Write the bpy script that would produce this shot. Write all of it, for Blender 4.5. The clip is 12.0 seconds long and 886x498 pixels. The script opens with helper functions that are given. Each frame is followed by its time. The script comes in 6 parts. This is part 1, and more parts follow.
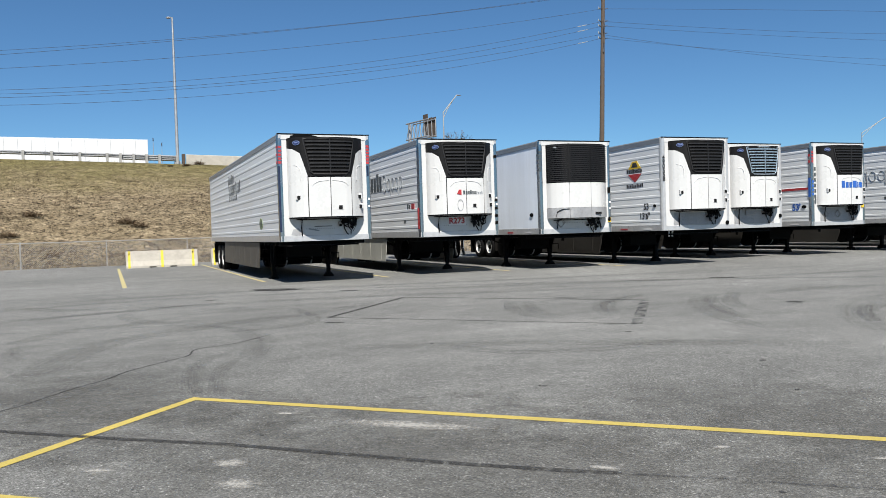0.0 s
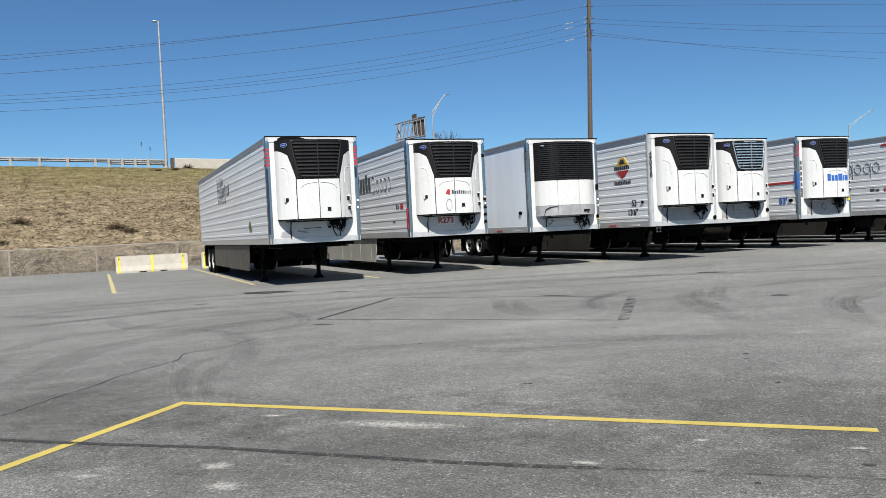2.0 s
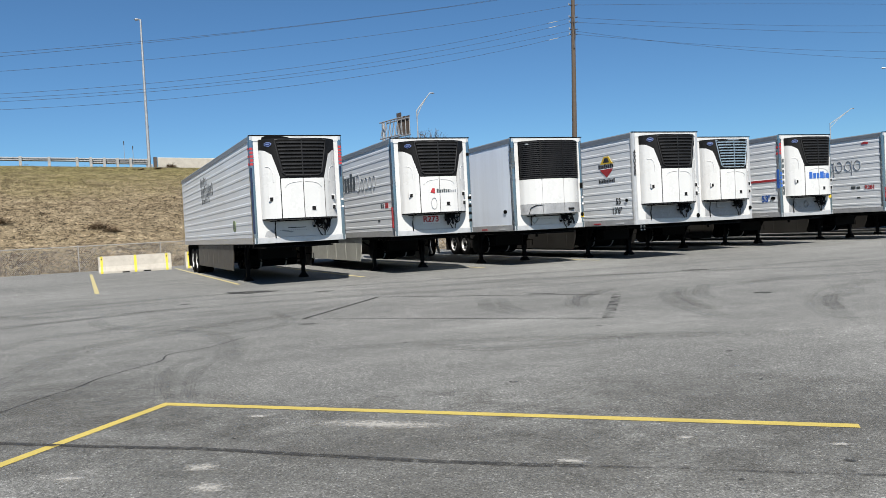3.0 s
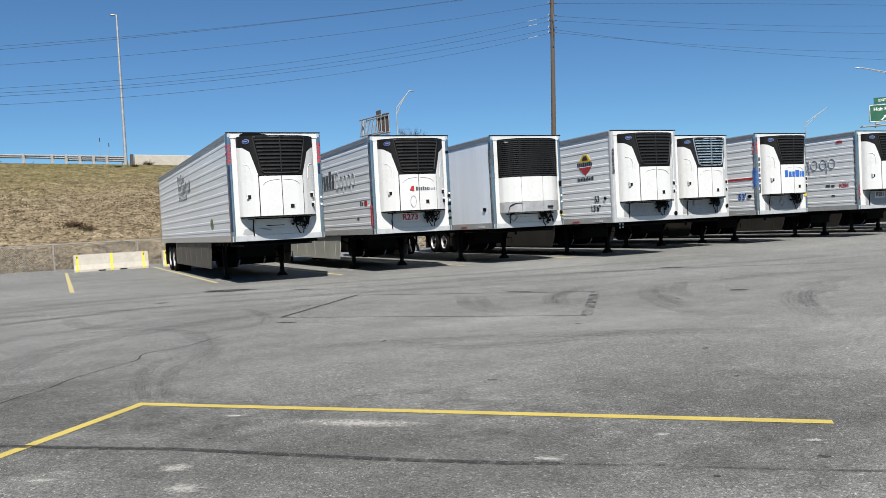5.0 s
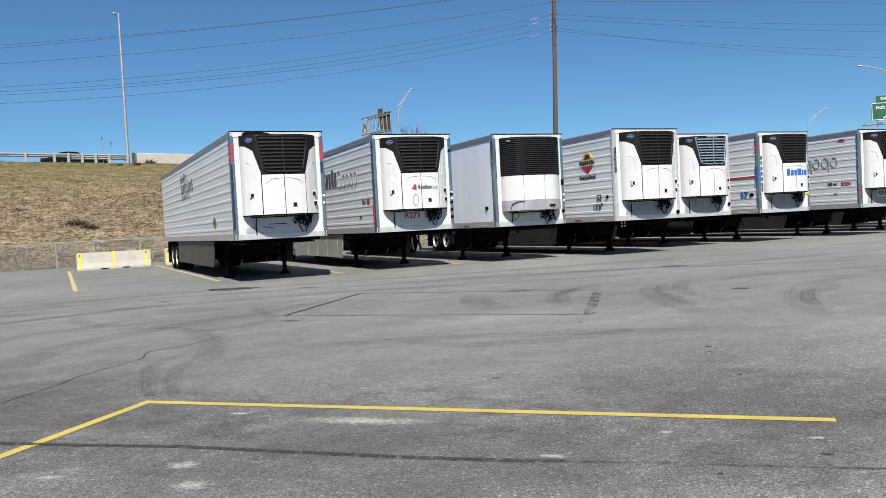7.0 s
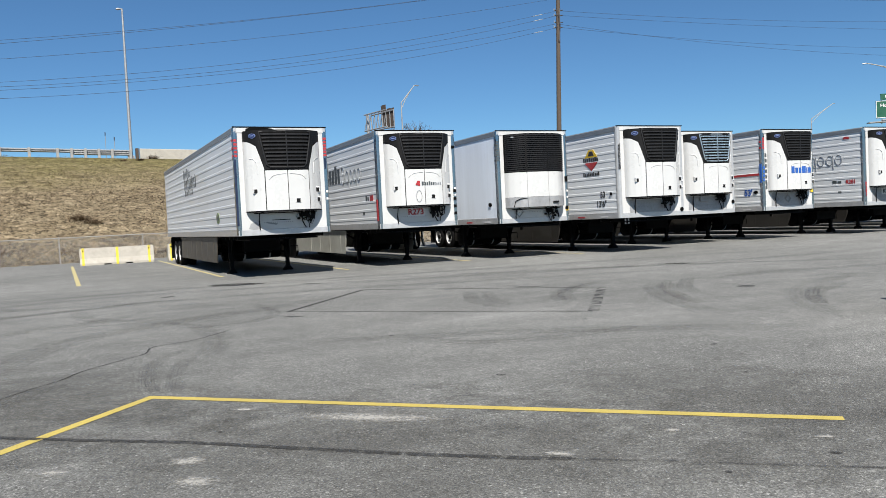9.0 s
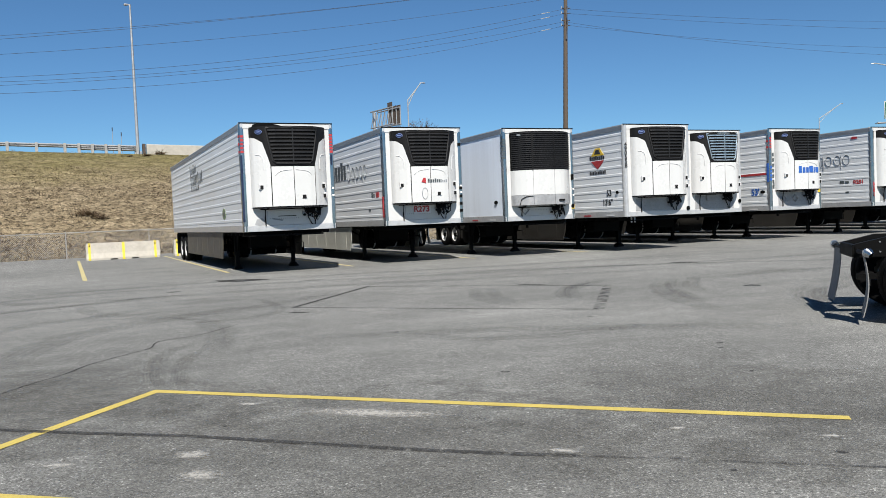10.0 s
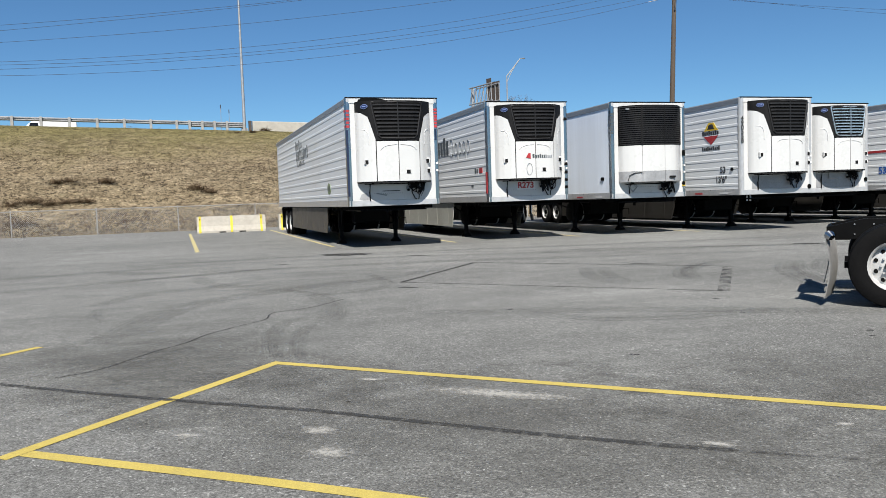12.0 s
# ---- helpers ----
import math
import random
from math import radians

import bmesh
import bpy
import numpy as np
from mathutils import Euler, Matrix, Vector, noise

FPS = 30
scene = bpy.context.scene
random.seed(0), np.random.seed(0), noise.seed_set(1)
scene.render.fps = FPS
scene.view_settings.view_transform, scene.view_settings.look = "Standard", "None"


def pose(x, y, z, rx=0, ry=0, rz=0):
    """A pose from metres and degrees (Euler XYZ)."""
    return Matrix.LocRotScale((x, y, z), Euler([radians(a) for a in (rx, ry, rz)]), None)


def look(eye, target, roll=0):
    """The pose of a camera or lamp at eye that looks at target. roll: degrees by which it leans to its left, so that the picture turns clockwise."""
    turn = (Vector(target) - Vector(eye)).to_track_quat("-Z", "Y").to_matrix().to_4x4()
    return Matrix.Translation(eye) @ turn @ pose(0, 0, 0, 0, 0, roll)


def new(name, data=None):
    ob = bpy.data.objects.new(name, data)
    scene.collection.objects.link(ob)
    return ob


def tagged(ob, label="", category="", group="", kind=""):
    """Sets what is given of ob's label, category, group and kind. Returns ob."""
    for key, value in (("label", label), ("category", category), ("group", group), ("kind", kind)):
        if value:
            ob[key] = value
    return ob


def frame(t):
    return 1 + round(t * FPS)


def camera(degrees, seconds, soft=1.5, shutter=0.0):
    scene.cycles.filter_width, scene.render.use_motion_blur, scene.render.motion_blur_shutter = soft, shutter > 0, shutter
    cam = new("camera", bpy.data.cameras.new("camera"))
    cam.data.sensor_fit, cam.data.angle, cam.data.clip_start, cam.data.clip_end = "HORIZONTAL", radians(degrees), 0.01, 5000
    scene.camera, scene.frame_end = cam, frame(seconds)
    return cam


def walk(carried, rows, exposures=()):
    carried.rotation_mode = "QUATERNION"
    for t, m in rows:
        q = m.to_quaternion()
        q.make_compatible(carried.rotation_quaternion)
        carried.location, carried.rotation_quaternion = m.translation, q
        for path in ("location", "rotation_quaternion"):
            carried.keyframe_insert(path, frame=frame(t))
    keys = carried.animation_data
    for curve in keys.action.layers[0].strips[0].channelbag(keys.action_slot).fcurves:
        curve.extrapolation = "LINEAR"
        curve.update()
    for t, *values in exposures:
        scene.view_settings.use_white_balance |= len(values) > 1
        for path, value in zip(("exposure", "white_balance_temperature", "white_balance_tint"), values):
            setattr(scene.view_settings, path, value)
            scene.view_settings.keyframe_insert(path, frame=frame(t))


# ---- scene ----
cam = camera(58.1, 12.0, soft=0.8)
PATH = [
    (0, (-3.658, -21.812, 1.356), (-2.941, -19.945, 1.309), -1.8),
    (0.5, (-3.631, -21.859, 1.364), (-2.918, -19.991, 1.319), -1.9),
    (1, (-3.616, -21.849, 1.365), (-2.906, -19.98, 1.317), -2.2),
    (1.5, (-3.617, -21.851, 1.354), (-2.897, -19.986, 1.305), -2.5),
    (2, (-3.62, -21.898, 1.369), (-2.884, -20.039, 1.319), -2.8),
    (2.5, (-3.625, -21.895, 1.37), (-2.86, -20.048, 1.319), -2.9),
    (3, (-3.616, -21.897, 1.371), (-2.846, -20.052, 1.316), -3.0),
    (5, (-3.596, -21.888, 1.371), (-2.78, -20.063, 1.308), -3.0),
    (5.5, (-3.615, -21.904, 1.375), (-2.797, -20.08, 1.313), -3.1),
    (6, (-3.62, -21.905, 1.379), (-2.807, -20.079, 1.316), -3.0),
    (6.5, (-3.618, -21.912, 1.378), (-2.805, -20.086, 1.314), -3.0),
    (7, (-3.63, -21.909, 1.378), (-2.818, -20.083, 1.311), -3.0),
    (9, (-3.638, -21.872, 1.373), (-2.832, -20.043, 1.298), -2.8),
    (9.5, (-3.631, -21.866, 1.369), (-2.828, -20.036, 1.293), -2.5),
    (10, (-3.636, -21.863, 1.36), (-2.843, -20.029, 1.28), -2.4),
    (10.5, (-3.669, -21.796, 1.351), (-2.921, -19.942, 1.275), -2.4),
    (10.8, (-3.714, -21.709, 1.324), (-3.013, -19.838, 1.252), -2.3),
    (11, (-3.713, -21.75, 1.351), (-3.058, -19.862, 1.28), -2.2),
    (11.2, (-3.75, -21.665, 1.337), (-3.114, -19.771, 1.251), -2.2),
    (11.3, (-3.759, -21.646, 1.33), (-3.127, -19.751, 1.223), -2.1),
    (11.4, (-3.748, -21.658, 1.325), (-3.127, -19.761, 1.197), -2.0),
    (11.5, (-3.742, -21.673, 1.331), (-3.127, -19.774, 1.202), -1.9),
    (11.7, (-3.767, -21.603, 1.32), (-3.176, -19.697, 1.188), -2.0),
    (12, (-3.759, -21.492, 1.322), (-3.191, -19.578, 1.195), -1.9),
]
walk(cam, [(t, look(eye, target, roll)) for t, eye, target, roll in PATH])

# ---------------------------------------------------------------- light
SUN_FROM = Vector((-0.31, -1.08, 1.22)).normalized()
world = bpy.data.worlds.new("sky")
scene.world = world
world.use_nodes = True
wn = world.node_tree.nodes
sky = wn.new("ShaderNodeTexSky")
sky.sky_type, sky.sun_disc = "NISHITA", False
sky.sun_elevation = math.asin(SUN_FROM.z)
sky.sun_rotation = math.atan2(SUN_FROM.x, SUN_FROM.y)
sky.altitude, sky.air_density, sky.dust_density, sky.ozone_density = 1800, 1.0, 0.0, 6.0
wn["Background"].inputs["Strength"].default_value = 0.05
tint = wn.new("ShaderNodeMix")
tint.data_type, tint.blend_type = "RGBA", "MULTIPLY"
tint.inputs[0].default_value, tint.inputs[7].default_value = 1.0, (0.75, 0.99, 1.06, 1)
world.node_tree.links.new(sky.outputs[0], tint.inputs[6])
world.node_tree.links.new(tint.outputs[2], wn["Background"].inputs["Color"])
sun_data = bpy.data.lights.new("sun", "SUN")
sun_data.energy, sun_data.angle, sun_data.color = 5.0, radians(0.53), (1.0, 0.955, 0.88)
sun = new("sun", sun_data)
sun.matrix_world = look(tuple(SUN_FROM * 60), (0, 0, 0))
scene.view_settings.exposure = 0.87


# ---------------------------------------------------------------- materials
def nodes_of(name):
    m = bpy.data.materials.new(name)
    m.use_nodes = True
    return m, m.node_tree.nodes, m.node_tree.links


def noise_node(n, l, co, scale, detail=4.0, rough=0.55, stretch=None):
    t = n.new("ShaderNodeTexNoise")
    t.inputs["Scale"].default_value, t.inputs["Detail"].default_value, t.inputs["Roughness"].default_value = scale, detail, rough
    if stretch:
        mp = n.new("ShaderNodeMapping")
        mp.inputs["Scale"].default_value = stretch
        l.new(co, mp.inputs["Vector"])
        co = mp.outputs[0]
    l.new(co, t.inputs["Vector"])
    return t.outputs["Fac"]


def ramp(n, l, fac, stops):
    r = n.new("ShaderNodeValToRGB")
    e = r.color_ramp.elements
    while len(e) < len(stops):
        e.new(0.5)
    for k, (p, c) in enumerate(stops):
        e[k].position = p
        e[k].color = (c, c, c, 1) if isinstance(c, (int, float)) else (*c, 1)
    l.new(fac, r.inputs[0])
    return r.outputs[0]


def blend(n, l, kind, fac, a, b):
    x = n.new("ShaderNodeMix")
    x.data_type, x.blend_type = "RGBA", kind
    for sock, v in ((x.inputs[0], fac), (x.inputs[6], a), (x.inputs[7], b)):
        if isinstance(v, (int, float)):
            sock.default_value = v if sock.type == "VALUE" else (v, v, v, 1)
        elif isinstance(v, tuple):
            sock.default_value = (*v, 1)
        else:
            l.new(v, sock)
    return x.outputs[2]


def surface(name, col, rough=0.5, metal=0.0, var=0.12, scale=1.5, fine=45.0, grain=0.06, bump=0.05, dirt=None,
            dirt_amount=0.35, stretch=None, coat=0.0, spec=0.5):
    """A paint, metal, stone or plastic with blotches, grain, dirt and a fine relief at real size."""
    m, n, l = nodes_of(name)
    b = n["Principled BSDF"]
    co = n.new("ShaderNodeTexCoord").outputs["Object"]
    big = noise_node(n, l, co, scale, 5, 0.6, stretch)
    small = noise_node(n, l, co, fine, 3, 0.6)
    c = blend(n, l, "MULTIPLY", 1.0, tuple(col), ramp(n, l, big, [(0.3, 1 - var), (0.7, 1 + var * 0.5)]))
    c = blend(n, l, "MULTIPLY", 1.0, c, ramp(n, l, small, [(0.3, 1 - grain), (0.7, 1 + grain)]))
    if dirt:
        spots = noise_node(n, l, co, scale * 2.7, 8, 0.72, stretch)
        mask = ramp(n, l, spots, [(0.50, 0.0), (0.78, dirt_amount)])
        c = blend(n, l, "MIX", mask, c, tuple(dirt))
    l.new(c, b.inputs["Base Color"])
    l.new(ramp(n, l, big, [(0.3, max(0.02, rough - 0.08)), (0.7, min(1, rough + 0.08))]), b.inputs["Roughness"])
    b.inputs["Metallic"].default_value = metal
    b.inputs["Specular IOR Level"].default_value = spec
    b.inputs["Coat Weight"].default_value = coat
    if bump:
        bp = n.new("ShaderNodeBump")
        bp.inputs["Strength"].default_value, bp.inputs["Distance"].default_value = bump, 0.01
        l.new(small, bp.inputs["Height"])
        l.new(bp.outputs[0], b.inputs["Normal"])
    return m


def asphalt_material(name, tone, worn=1.0):
    m, n, l = nodes_of(name)
    b = n["Principled BSDF"]
    co = n.new("ShaderNodeTexCoord").outputs["Object"]
    v = n.new("ShaderNodeTexVoronoi")
    v.inputs["Scale"].default_value = 120
    l.new(co, v.inputs["Vector"])
    sep = n.new("ShaderNodeSeparateColor")
    l.new(v.outputs["Color"], sep.inputs[0])
    stones = ramp(n, l, sep.outputs[0], [(0.0, 0.50), (0.5, 0.95), (0.9, 1.12), (1.0, 1.7)])
    v2 = n.new("ShaderNodeTexVoronoi")
    v2.inputs["Scale"].default_value = 78
    l.new(co, v2.inputs["Vector"])
    sep2 = n.new("ShaderNodeSeparateColor")
    l.new(v2.outputs["Color"], sep2.inputs[0])
    pebbles = ramp(n, l, sep2.outputs[1], [(0.0, 0.55), (0.12, 0.90), (0.5, 0.98), (0.90, 1.04), (1.0, 1.95)])
    fine = noise_node(n, l, co, 55, 5, 0.8)
    grit = noise_node(n, l, co, 16, 7, 0.85)
    mid = noise_node(n, l, co, 2.2, 6, 0.65)
    wide = noise_node(n, l, co, 0.16, 5, 0.6)
    streak = noise_node(n, l, co, 0.7, 5, 0.6, (0.25, 1.6, 1.0))
    c = blend(n, l, "MULTIPLY", 1.0, tone, stones)
    c = blend(n, l, "MULTIPLY", 1.0, c, ramp(n, l, fine, [(0.30, 0.62), (0.70, 1.32)]))
    c = blend(n, l, "MULTIPLY", 1.0, c, pebbles)
    c = blend(n, l, "MULTIPLY", 1.0, c, ramp(n, l, grit, [(0.34, 0.76), (0.5, 1.0), (0.66, 1.20)]))
    c = blend(n, l, "MULTIPLY", 1.0, c, ramp(n, l, mid, [(0.3, 0.84), (0.7, 1.12)]))
    c = blend(n, l, "MULTIPLY", 1.0, c, ramp(n, l, wide, [(0.32, 0.74), (0.66, 1.13)]))
    c = blend(n, l, "MULTIPLY", worn, c, ramp(n, l, streak, [(0.3, 0.84), (0.68, 1.10)]))
    l.new(c, b.inputs["Base Color"])
    b.inputs["Roughness"].default_value = 0.88
    b.inputs["Specular IOR Level"].default_value = 0.3
    bp = n.new("ShaderNodeBump")
    bp.inputs["Strength"].default_value, bp.inputs["Distance"].default_value = 0.55, 0.006
    l.new(fine, bp.inputs["Height"])
    l.new(bp.outputs[0], b.inputs["Normal"])
    return m


def stain_material(name, col, low, high, scale=5.0, most=0.8, stretch=None):
    """A thin worn film on the asphalt: patchy, the ground shows between."""
    m, n, l = nodes_of(name)
    b = n["Principled BSDF"]
    b.inputs["Base Color"].default_value = (*col, 1)
    b.inputs["Roughness"].default_value = 0.85
    co = n.new("ShaderNodeTexCoord").outputs["Object"]
    f = noise_node(n, l, co, scale, 7, 0.72, stretch)
    mask = ramp(n, l, f, [(low, 0.0), (high, most)])
    clear = n.new("ShaderNodeBsdfTransparent")
    mx = n.new("ShaderNodeMixShader")
    l.new(mask, mx.inputs[0])
    l.new(clear.outputs[0], mx.inputs[1])
    l.new(b.outputs[0], mx.inputs[2])
    l.new(mx.outputs[0], n["Material Output"].inputs[0])
    return m


def soft_film(name, col, low, high, scale, most):
    """A patch that thins out towards its rim: for discs of radius one, stretched to size."""
    m, n, l = nodes_of(name)
    b = n["Principled BSDF"]
    b.inputs["Base Color"].default_value = (*col, 1)
    b.inputs["Roughness"].default_value = 0.85
    co = n.new("ShaderNodeTexCoord").outputs["Object"]
    g = n.new("ShaderNodeTexGradient")
    g.gradient_type = "SPHERICAL"
    l.new(co, g.inputs[0])
    f = noise_node(n, l, n.new("ShaderNodeNewGeometry").outputs["Position"], scale, 6, 0.72)
    add = n.new("ShaderNodeMath")
    add.operation = "MULTIPLY_ADD"
    l.new(g.outputs["Fac"], add.inputs[0])
    add.inputs[1].default_value = 0.55
    l.new(f, add.inputs[2])
    mask = ramp(n, l, add.outputs[0], [(low, 0.0), (high, most)])
    clear = n.new("ShaderNodeBsdfTransparent")
    mx = n.new("ShaderNodeMixShader")
    l.new(mask, mx.inputs[0])
    l.new(clear.outputs[0], mx.inputs[1])
    l.new(b.outputs[0], mx.inputs[2])
    l.new(mx.outputs[0], n["Material Output"].inputs[0])
    return m


def slope_material():
    """Dormant grass: greener towards the road above, brown and matted below, with bare patches."""
    m, n, l = nodes_of("dry_grass")
    b = n["Principled BSDF"]
    co = n.new("ShaderNodeTexCoord").outputs["Object"]
    z = n.new("ShaderNodeSeparateXYZ")
    l.new(co, z.inputs[0])
    wide = noise_node(n, l, co, 0.22, 6, 0.65)
    mid = noise_node(n, l, co, 1.6, 7, 0.7, (0.6, 1.3, 1.3))
    fine = noise_node(n, l, co, 5.0, 10, 1.0)
    add = n.new("ShaderNodeMath")
    add.operation = "MULTIPLY_ADD"
    l.new(wide, add.inputs[0])
    add.inputs[1].default_value = 5.0
    l.new(z.outputs[2], add.inputs[2])
    up = n.new("ShaderNodeMapRange")
    up.inputs["From Min"].default_value, up.inputs["From Max"].default_value = 6.6, 9.6
    l.new(add.outputs[0], up.inputs[0])
    brown = ramp(n, l, mid, [(0.26, (0.09, 0.066, 0.041)), (0.42, (0.188, 0.148, 0.093)), (0.56, (0.268, 0.216, 0.141)), (0.75, (0.36, 0.298, 0.202))])
    green = ramp(n, l, mid, [(0.25, (0.080, 0.070, 0.029)), (0.5, (0.160, 0.138, 0.064)), (0.8, (0.262, 0.218, 0.118))])
    c = blend(n, l, "MIX", up.outputs[0], brown, green)
    c = blend(n, l, "MULTIPLY", 1.0, c, ramp(n, l, fine, [(0.40, 0.10), (0.48, 0.85), (0.62, 1.45)]))
    clump = noise_node(n, l, co, 2.6, 9, 0.85)
    c = blend(n, l, "MULTIPLY", 1.0, c, ramp(n, l, clump, [(0.38, 0.30), (0.47, 0.95), (0.62, 1.18)]))
    v = n.new("ShaderNodeTexVoronoi")
    v.inputs["Scale"].default_value = 7.5
    l.new(co, v.inputs["Vector"])
    sep = n.new("ShaderNodeSeparateColor")
    l.new(v.outputs["Color"], sep.inputs[0])
    litter = ramp(n, l, sep.outputs[0], [(0.0, 0.22), (0.13, 0.5), (0.24, 1.0), (0.85, 1.08), (1.0, 1.45)])
    turf = blend(n, l, "MIX", up.outputs[0], litter, 1.0)
    c = blend(n, l, "MULTIPLY", 1.0, c, turf)
    c = blend(n, l, "MULTIPLY", 1.0, c, ramp(n, l, wide, [(0.3, 0.80), (0.7, 1.12)]))
    l.new(c, b.inputs["Base Color"])
    b.inputs["Roughness"].default_value = 0.95
    b.inputs["Specular IOR Level"].default_value = 0.1
    bp = n.new("ShaderNodeBump")
    bp.inputs["Strength"].default_value, bp.inputs["Distance"].default_value = 0.9, 0.12
    l.new(fine, bp.inputs["Height"])
    l.new(bp.outputs[0], b.inputs["Normal"])
    return m


def island_material(name, a, c2):
    m, n, l = nodes_of(name)
    b = n["Principled BSDF"]
    r = n.new("ShaderNodeNewGeometry").outputs["Random Per Island"]
    l.new(ramp(n, l, r, [(0.0, a), (1.0, c2)]), b.inputs["Base Color"])
    b.inputs["Roughness"].default_value = 0.9
    b.inputs["Specular IOR Level"].default_value = 0.15
    return m


ASPHALT = asphalt_material("asphalt", (0.182, 0.183, 0.175))
HIGHWAY = asphalt_material("highway_concrete", (0.16, 0.158, 0.148), 0.5)
SEAL = stain_material("tar_seal", (0.026, 0.026, 0.025), 0.34, 0.56, 11, 0.85)
TRACK = stain_material("tyre_rubber_film", (0.050, 0.050, 0.049), 0.34, 0.70, 1.6, 0.15)
RAGGED = stain_material("ragged_tar_edge", (0.04, 0.04, 0.039), 0.44, 0.60, 5.0, 0.62)
HAZE = stain_material("faint_rubber_haze", (0.060, 0.060, 0.058), 0.30, 0.72, 1.1, 0.15)
SCUFF = stain_material("pale_dust_film", (0.40, 0.39, 0.36), 0.40, 0.74, 3.0, 0.20)
OIL = stain_material("oil_film", (0.014, 0.014, 0.014), 0.30, 0.55, 1.6, 0.8)
CHALK = soft_film("scuffed_white_film", (0.42, 0.41, 0.38), 0.70, 1.06, 24, 0.62)
BAYFILM = soft_film("wide_dark_film", (0.066, 0.064, 0.058), 0.62, 1.05, 1.3, 0.34)
YELLOW = surface("yellow_line_paint", (0.40, 0.315, 0.075), 0.75, var=0.10, scale=2.2, fine=140, grain=0.22, bump=0.2, dirt=(0.20, 0.18, 0.11), dirt_amount=0.30)
FADED = surface("faded_yellow_paint", (0.42, 0.36, 0.17), 0.8, var=0.2, scale=3, fine=30, grain=0.2, bump=0.2, dirt=(0.11, 0.11, 0.10), dirt_amount=0.9)
GRASS = slope_material()
TUFT = island_material("dry_blades", (0.05, 0.036, 0.022), (0.34, 0.275, 0.185))
TUFT_GREEN = island_material("green_blades", (0.10, 0.09, 0.035), (0.23, 0.195, 0.095))
DARKWEED = island_material("dark_dead_weeds", (0.020, 0.014, 0.010), (0.085, 0.058, 0.036))
TWIG = island_material("dry_twigs", (0.035, 0.022, 0.013), (0.15, 0.10, 0.058))
WHITE = surface("white_trailer_paint", (0.47, 0.473, 0.468), 0.34, var=0.05, scale=1.2, fine=30, grain=0.02, bump=0.02, dirt=(0.28, 0.27, 0.25), dirt_amount=0.30, coat=0.2)
SHELL = surface("white_moulded_shell", (0.48, 0.483, 0.478), 0.30, var=0.04, scale=1.5, fine=30, grain=0.015, bump=0.015, dirt=(0.36, 0.35, 0.33), dirt_amount=0.14, coat=0.25)
# white sides set lighter and cooler than the fronts to suit their grazing light
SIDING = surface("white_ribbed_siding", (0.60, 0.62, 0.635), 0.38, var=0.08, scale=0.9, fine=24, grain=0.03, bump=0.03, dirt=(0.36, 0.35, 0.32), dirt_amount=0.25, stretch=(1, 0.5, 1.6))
# pale siding with blue skylight from the gap mixed into its colour
SMOOTH = surface("sky_tinted_smooth_siding", (0.68, 0.73, 0.80), 0.38, var=0.08, scale=0.9, fine=24, grain=0.03, bump=0.03, dirt=(0.52, 0.535, 0.55), dirt_amount=0.3, stretch=(1, 2.2, 0.18))
ALU = surface("bare_aluminium", (0.47, 0.475, 0.48), 0.34, metal=0.45, var=0.14, scale=2, fine=50, grain=0.06, bump=0.04, dirt=(0.24, 0.23, 0.22), dirt_amount=0.4)
CHROME = surface("polished_steel", (0.40, 0.41, 0.42), 0.22, metal=1.0, var=0.05, scale=3, fine=60, grain=0.02, bump=0.0)
GREYPAN = surface("grey_galvanised_panel", (0.30, 0.305, 0.312), 0.5, metal=0.3, var=0.15, scale=4, fine=40, grain=0.05, dirt=(0.11, 0.105, 0.10), dirt_amount=0.5)
RAIL = surface("dull_roof_rail", (0.25, 0.258, 0.265), 0.45, metal=0.6, var=0.12, scale=3, fine=40, grain=0.05, dirt=(0.12, 0.12, 0.12))
BLACK = surface("black_moulded_plastic", (0.007, 0.007, 0.0075), 0.55, var=0.2, scale=4, fine=60, grain=0.1, bump=0.05, spec=0.15)
SLAT = surface("black_grille_plastic", (0.016, 0.016, 0.017), 0.45, var=0.2, scale=4, fine=60, grain=0.08, bump=0.04, spec=0.25)
# near-black that stands for the shade inside holes, gaps and grilles
PIT = surface("recess_shade_black", (0.004, 0.004, 0.004), 0.9, var=0.2, bump=0, spec=0.1)
BLUESLAT = surface("pale_grille_metal", (0.38, 0.45, 0.50), 0.28, metal=0.7, var=0.1, scale=4, bump=0.02)
# black paint, set darker still so the shade under the trailers reads deeper
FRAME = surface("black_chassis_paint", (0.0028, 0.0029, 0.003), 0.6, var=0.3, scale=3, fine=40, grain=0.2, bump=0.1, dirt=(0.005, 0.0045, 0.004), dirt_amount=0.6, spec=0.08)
# dusty panel with the shade under the trailers put into its colour
SKIRT = surface("dusty_shaded_skirt_panel", (0.020, 0.018, 0.015), 0.55, var=0.2, scale=1.4, fine=30, grain=0.06, dirt=(0.012, 0.010, 0.008), dirt_amount=0.6)
# paler version for the second trailer's skirt, its partial sun in the colour
SKIRTPALE = surface("pale_dusty_skirt_panel", (0.30, 0.30, 0.27), 0.55, var=0.15, scale=1.4, fine=30, grain=0.06, dirt=(0.16, 0.15, 0.12), dirt_amount=0.5)
PALEBLUE = surface("pale_blue_rim", (0.14, 0.19, 0.36), 0.4, var=0.1, scale=6, bump=0)
SKIRTDARK = surface("grimy_brown_skirt_panel", (0.060, 0.053, 0.043), 0.6, var=0.3, scale=1.4, fine=30, grain=0.1, dirt=(0.018, 0.015, 0.013), dirt_amount=0.7)
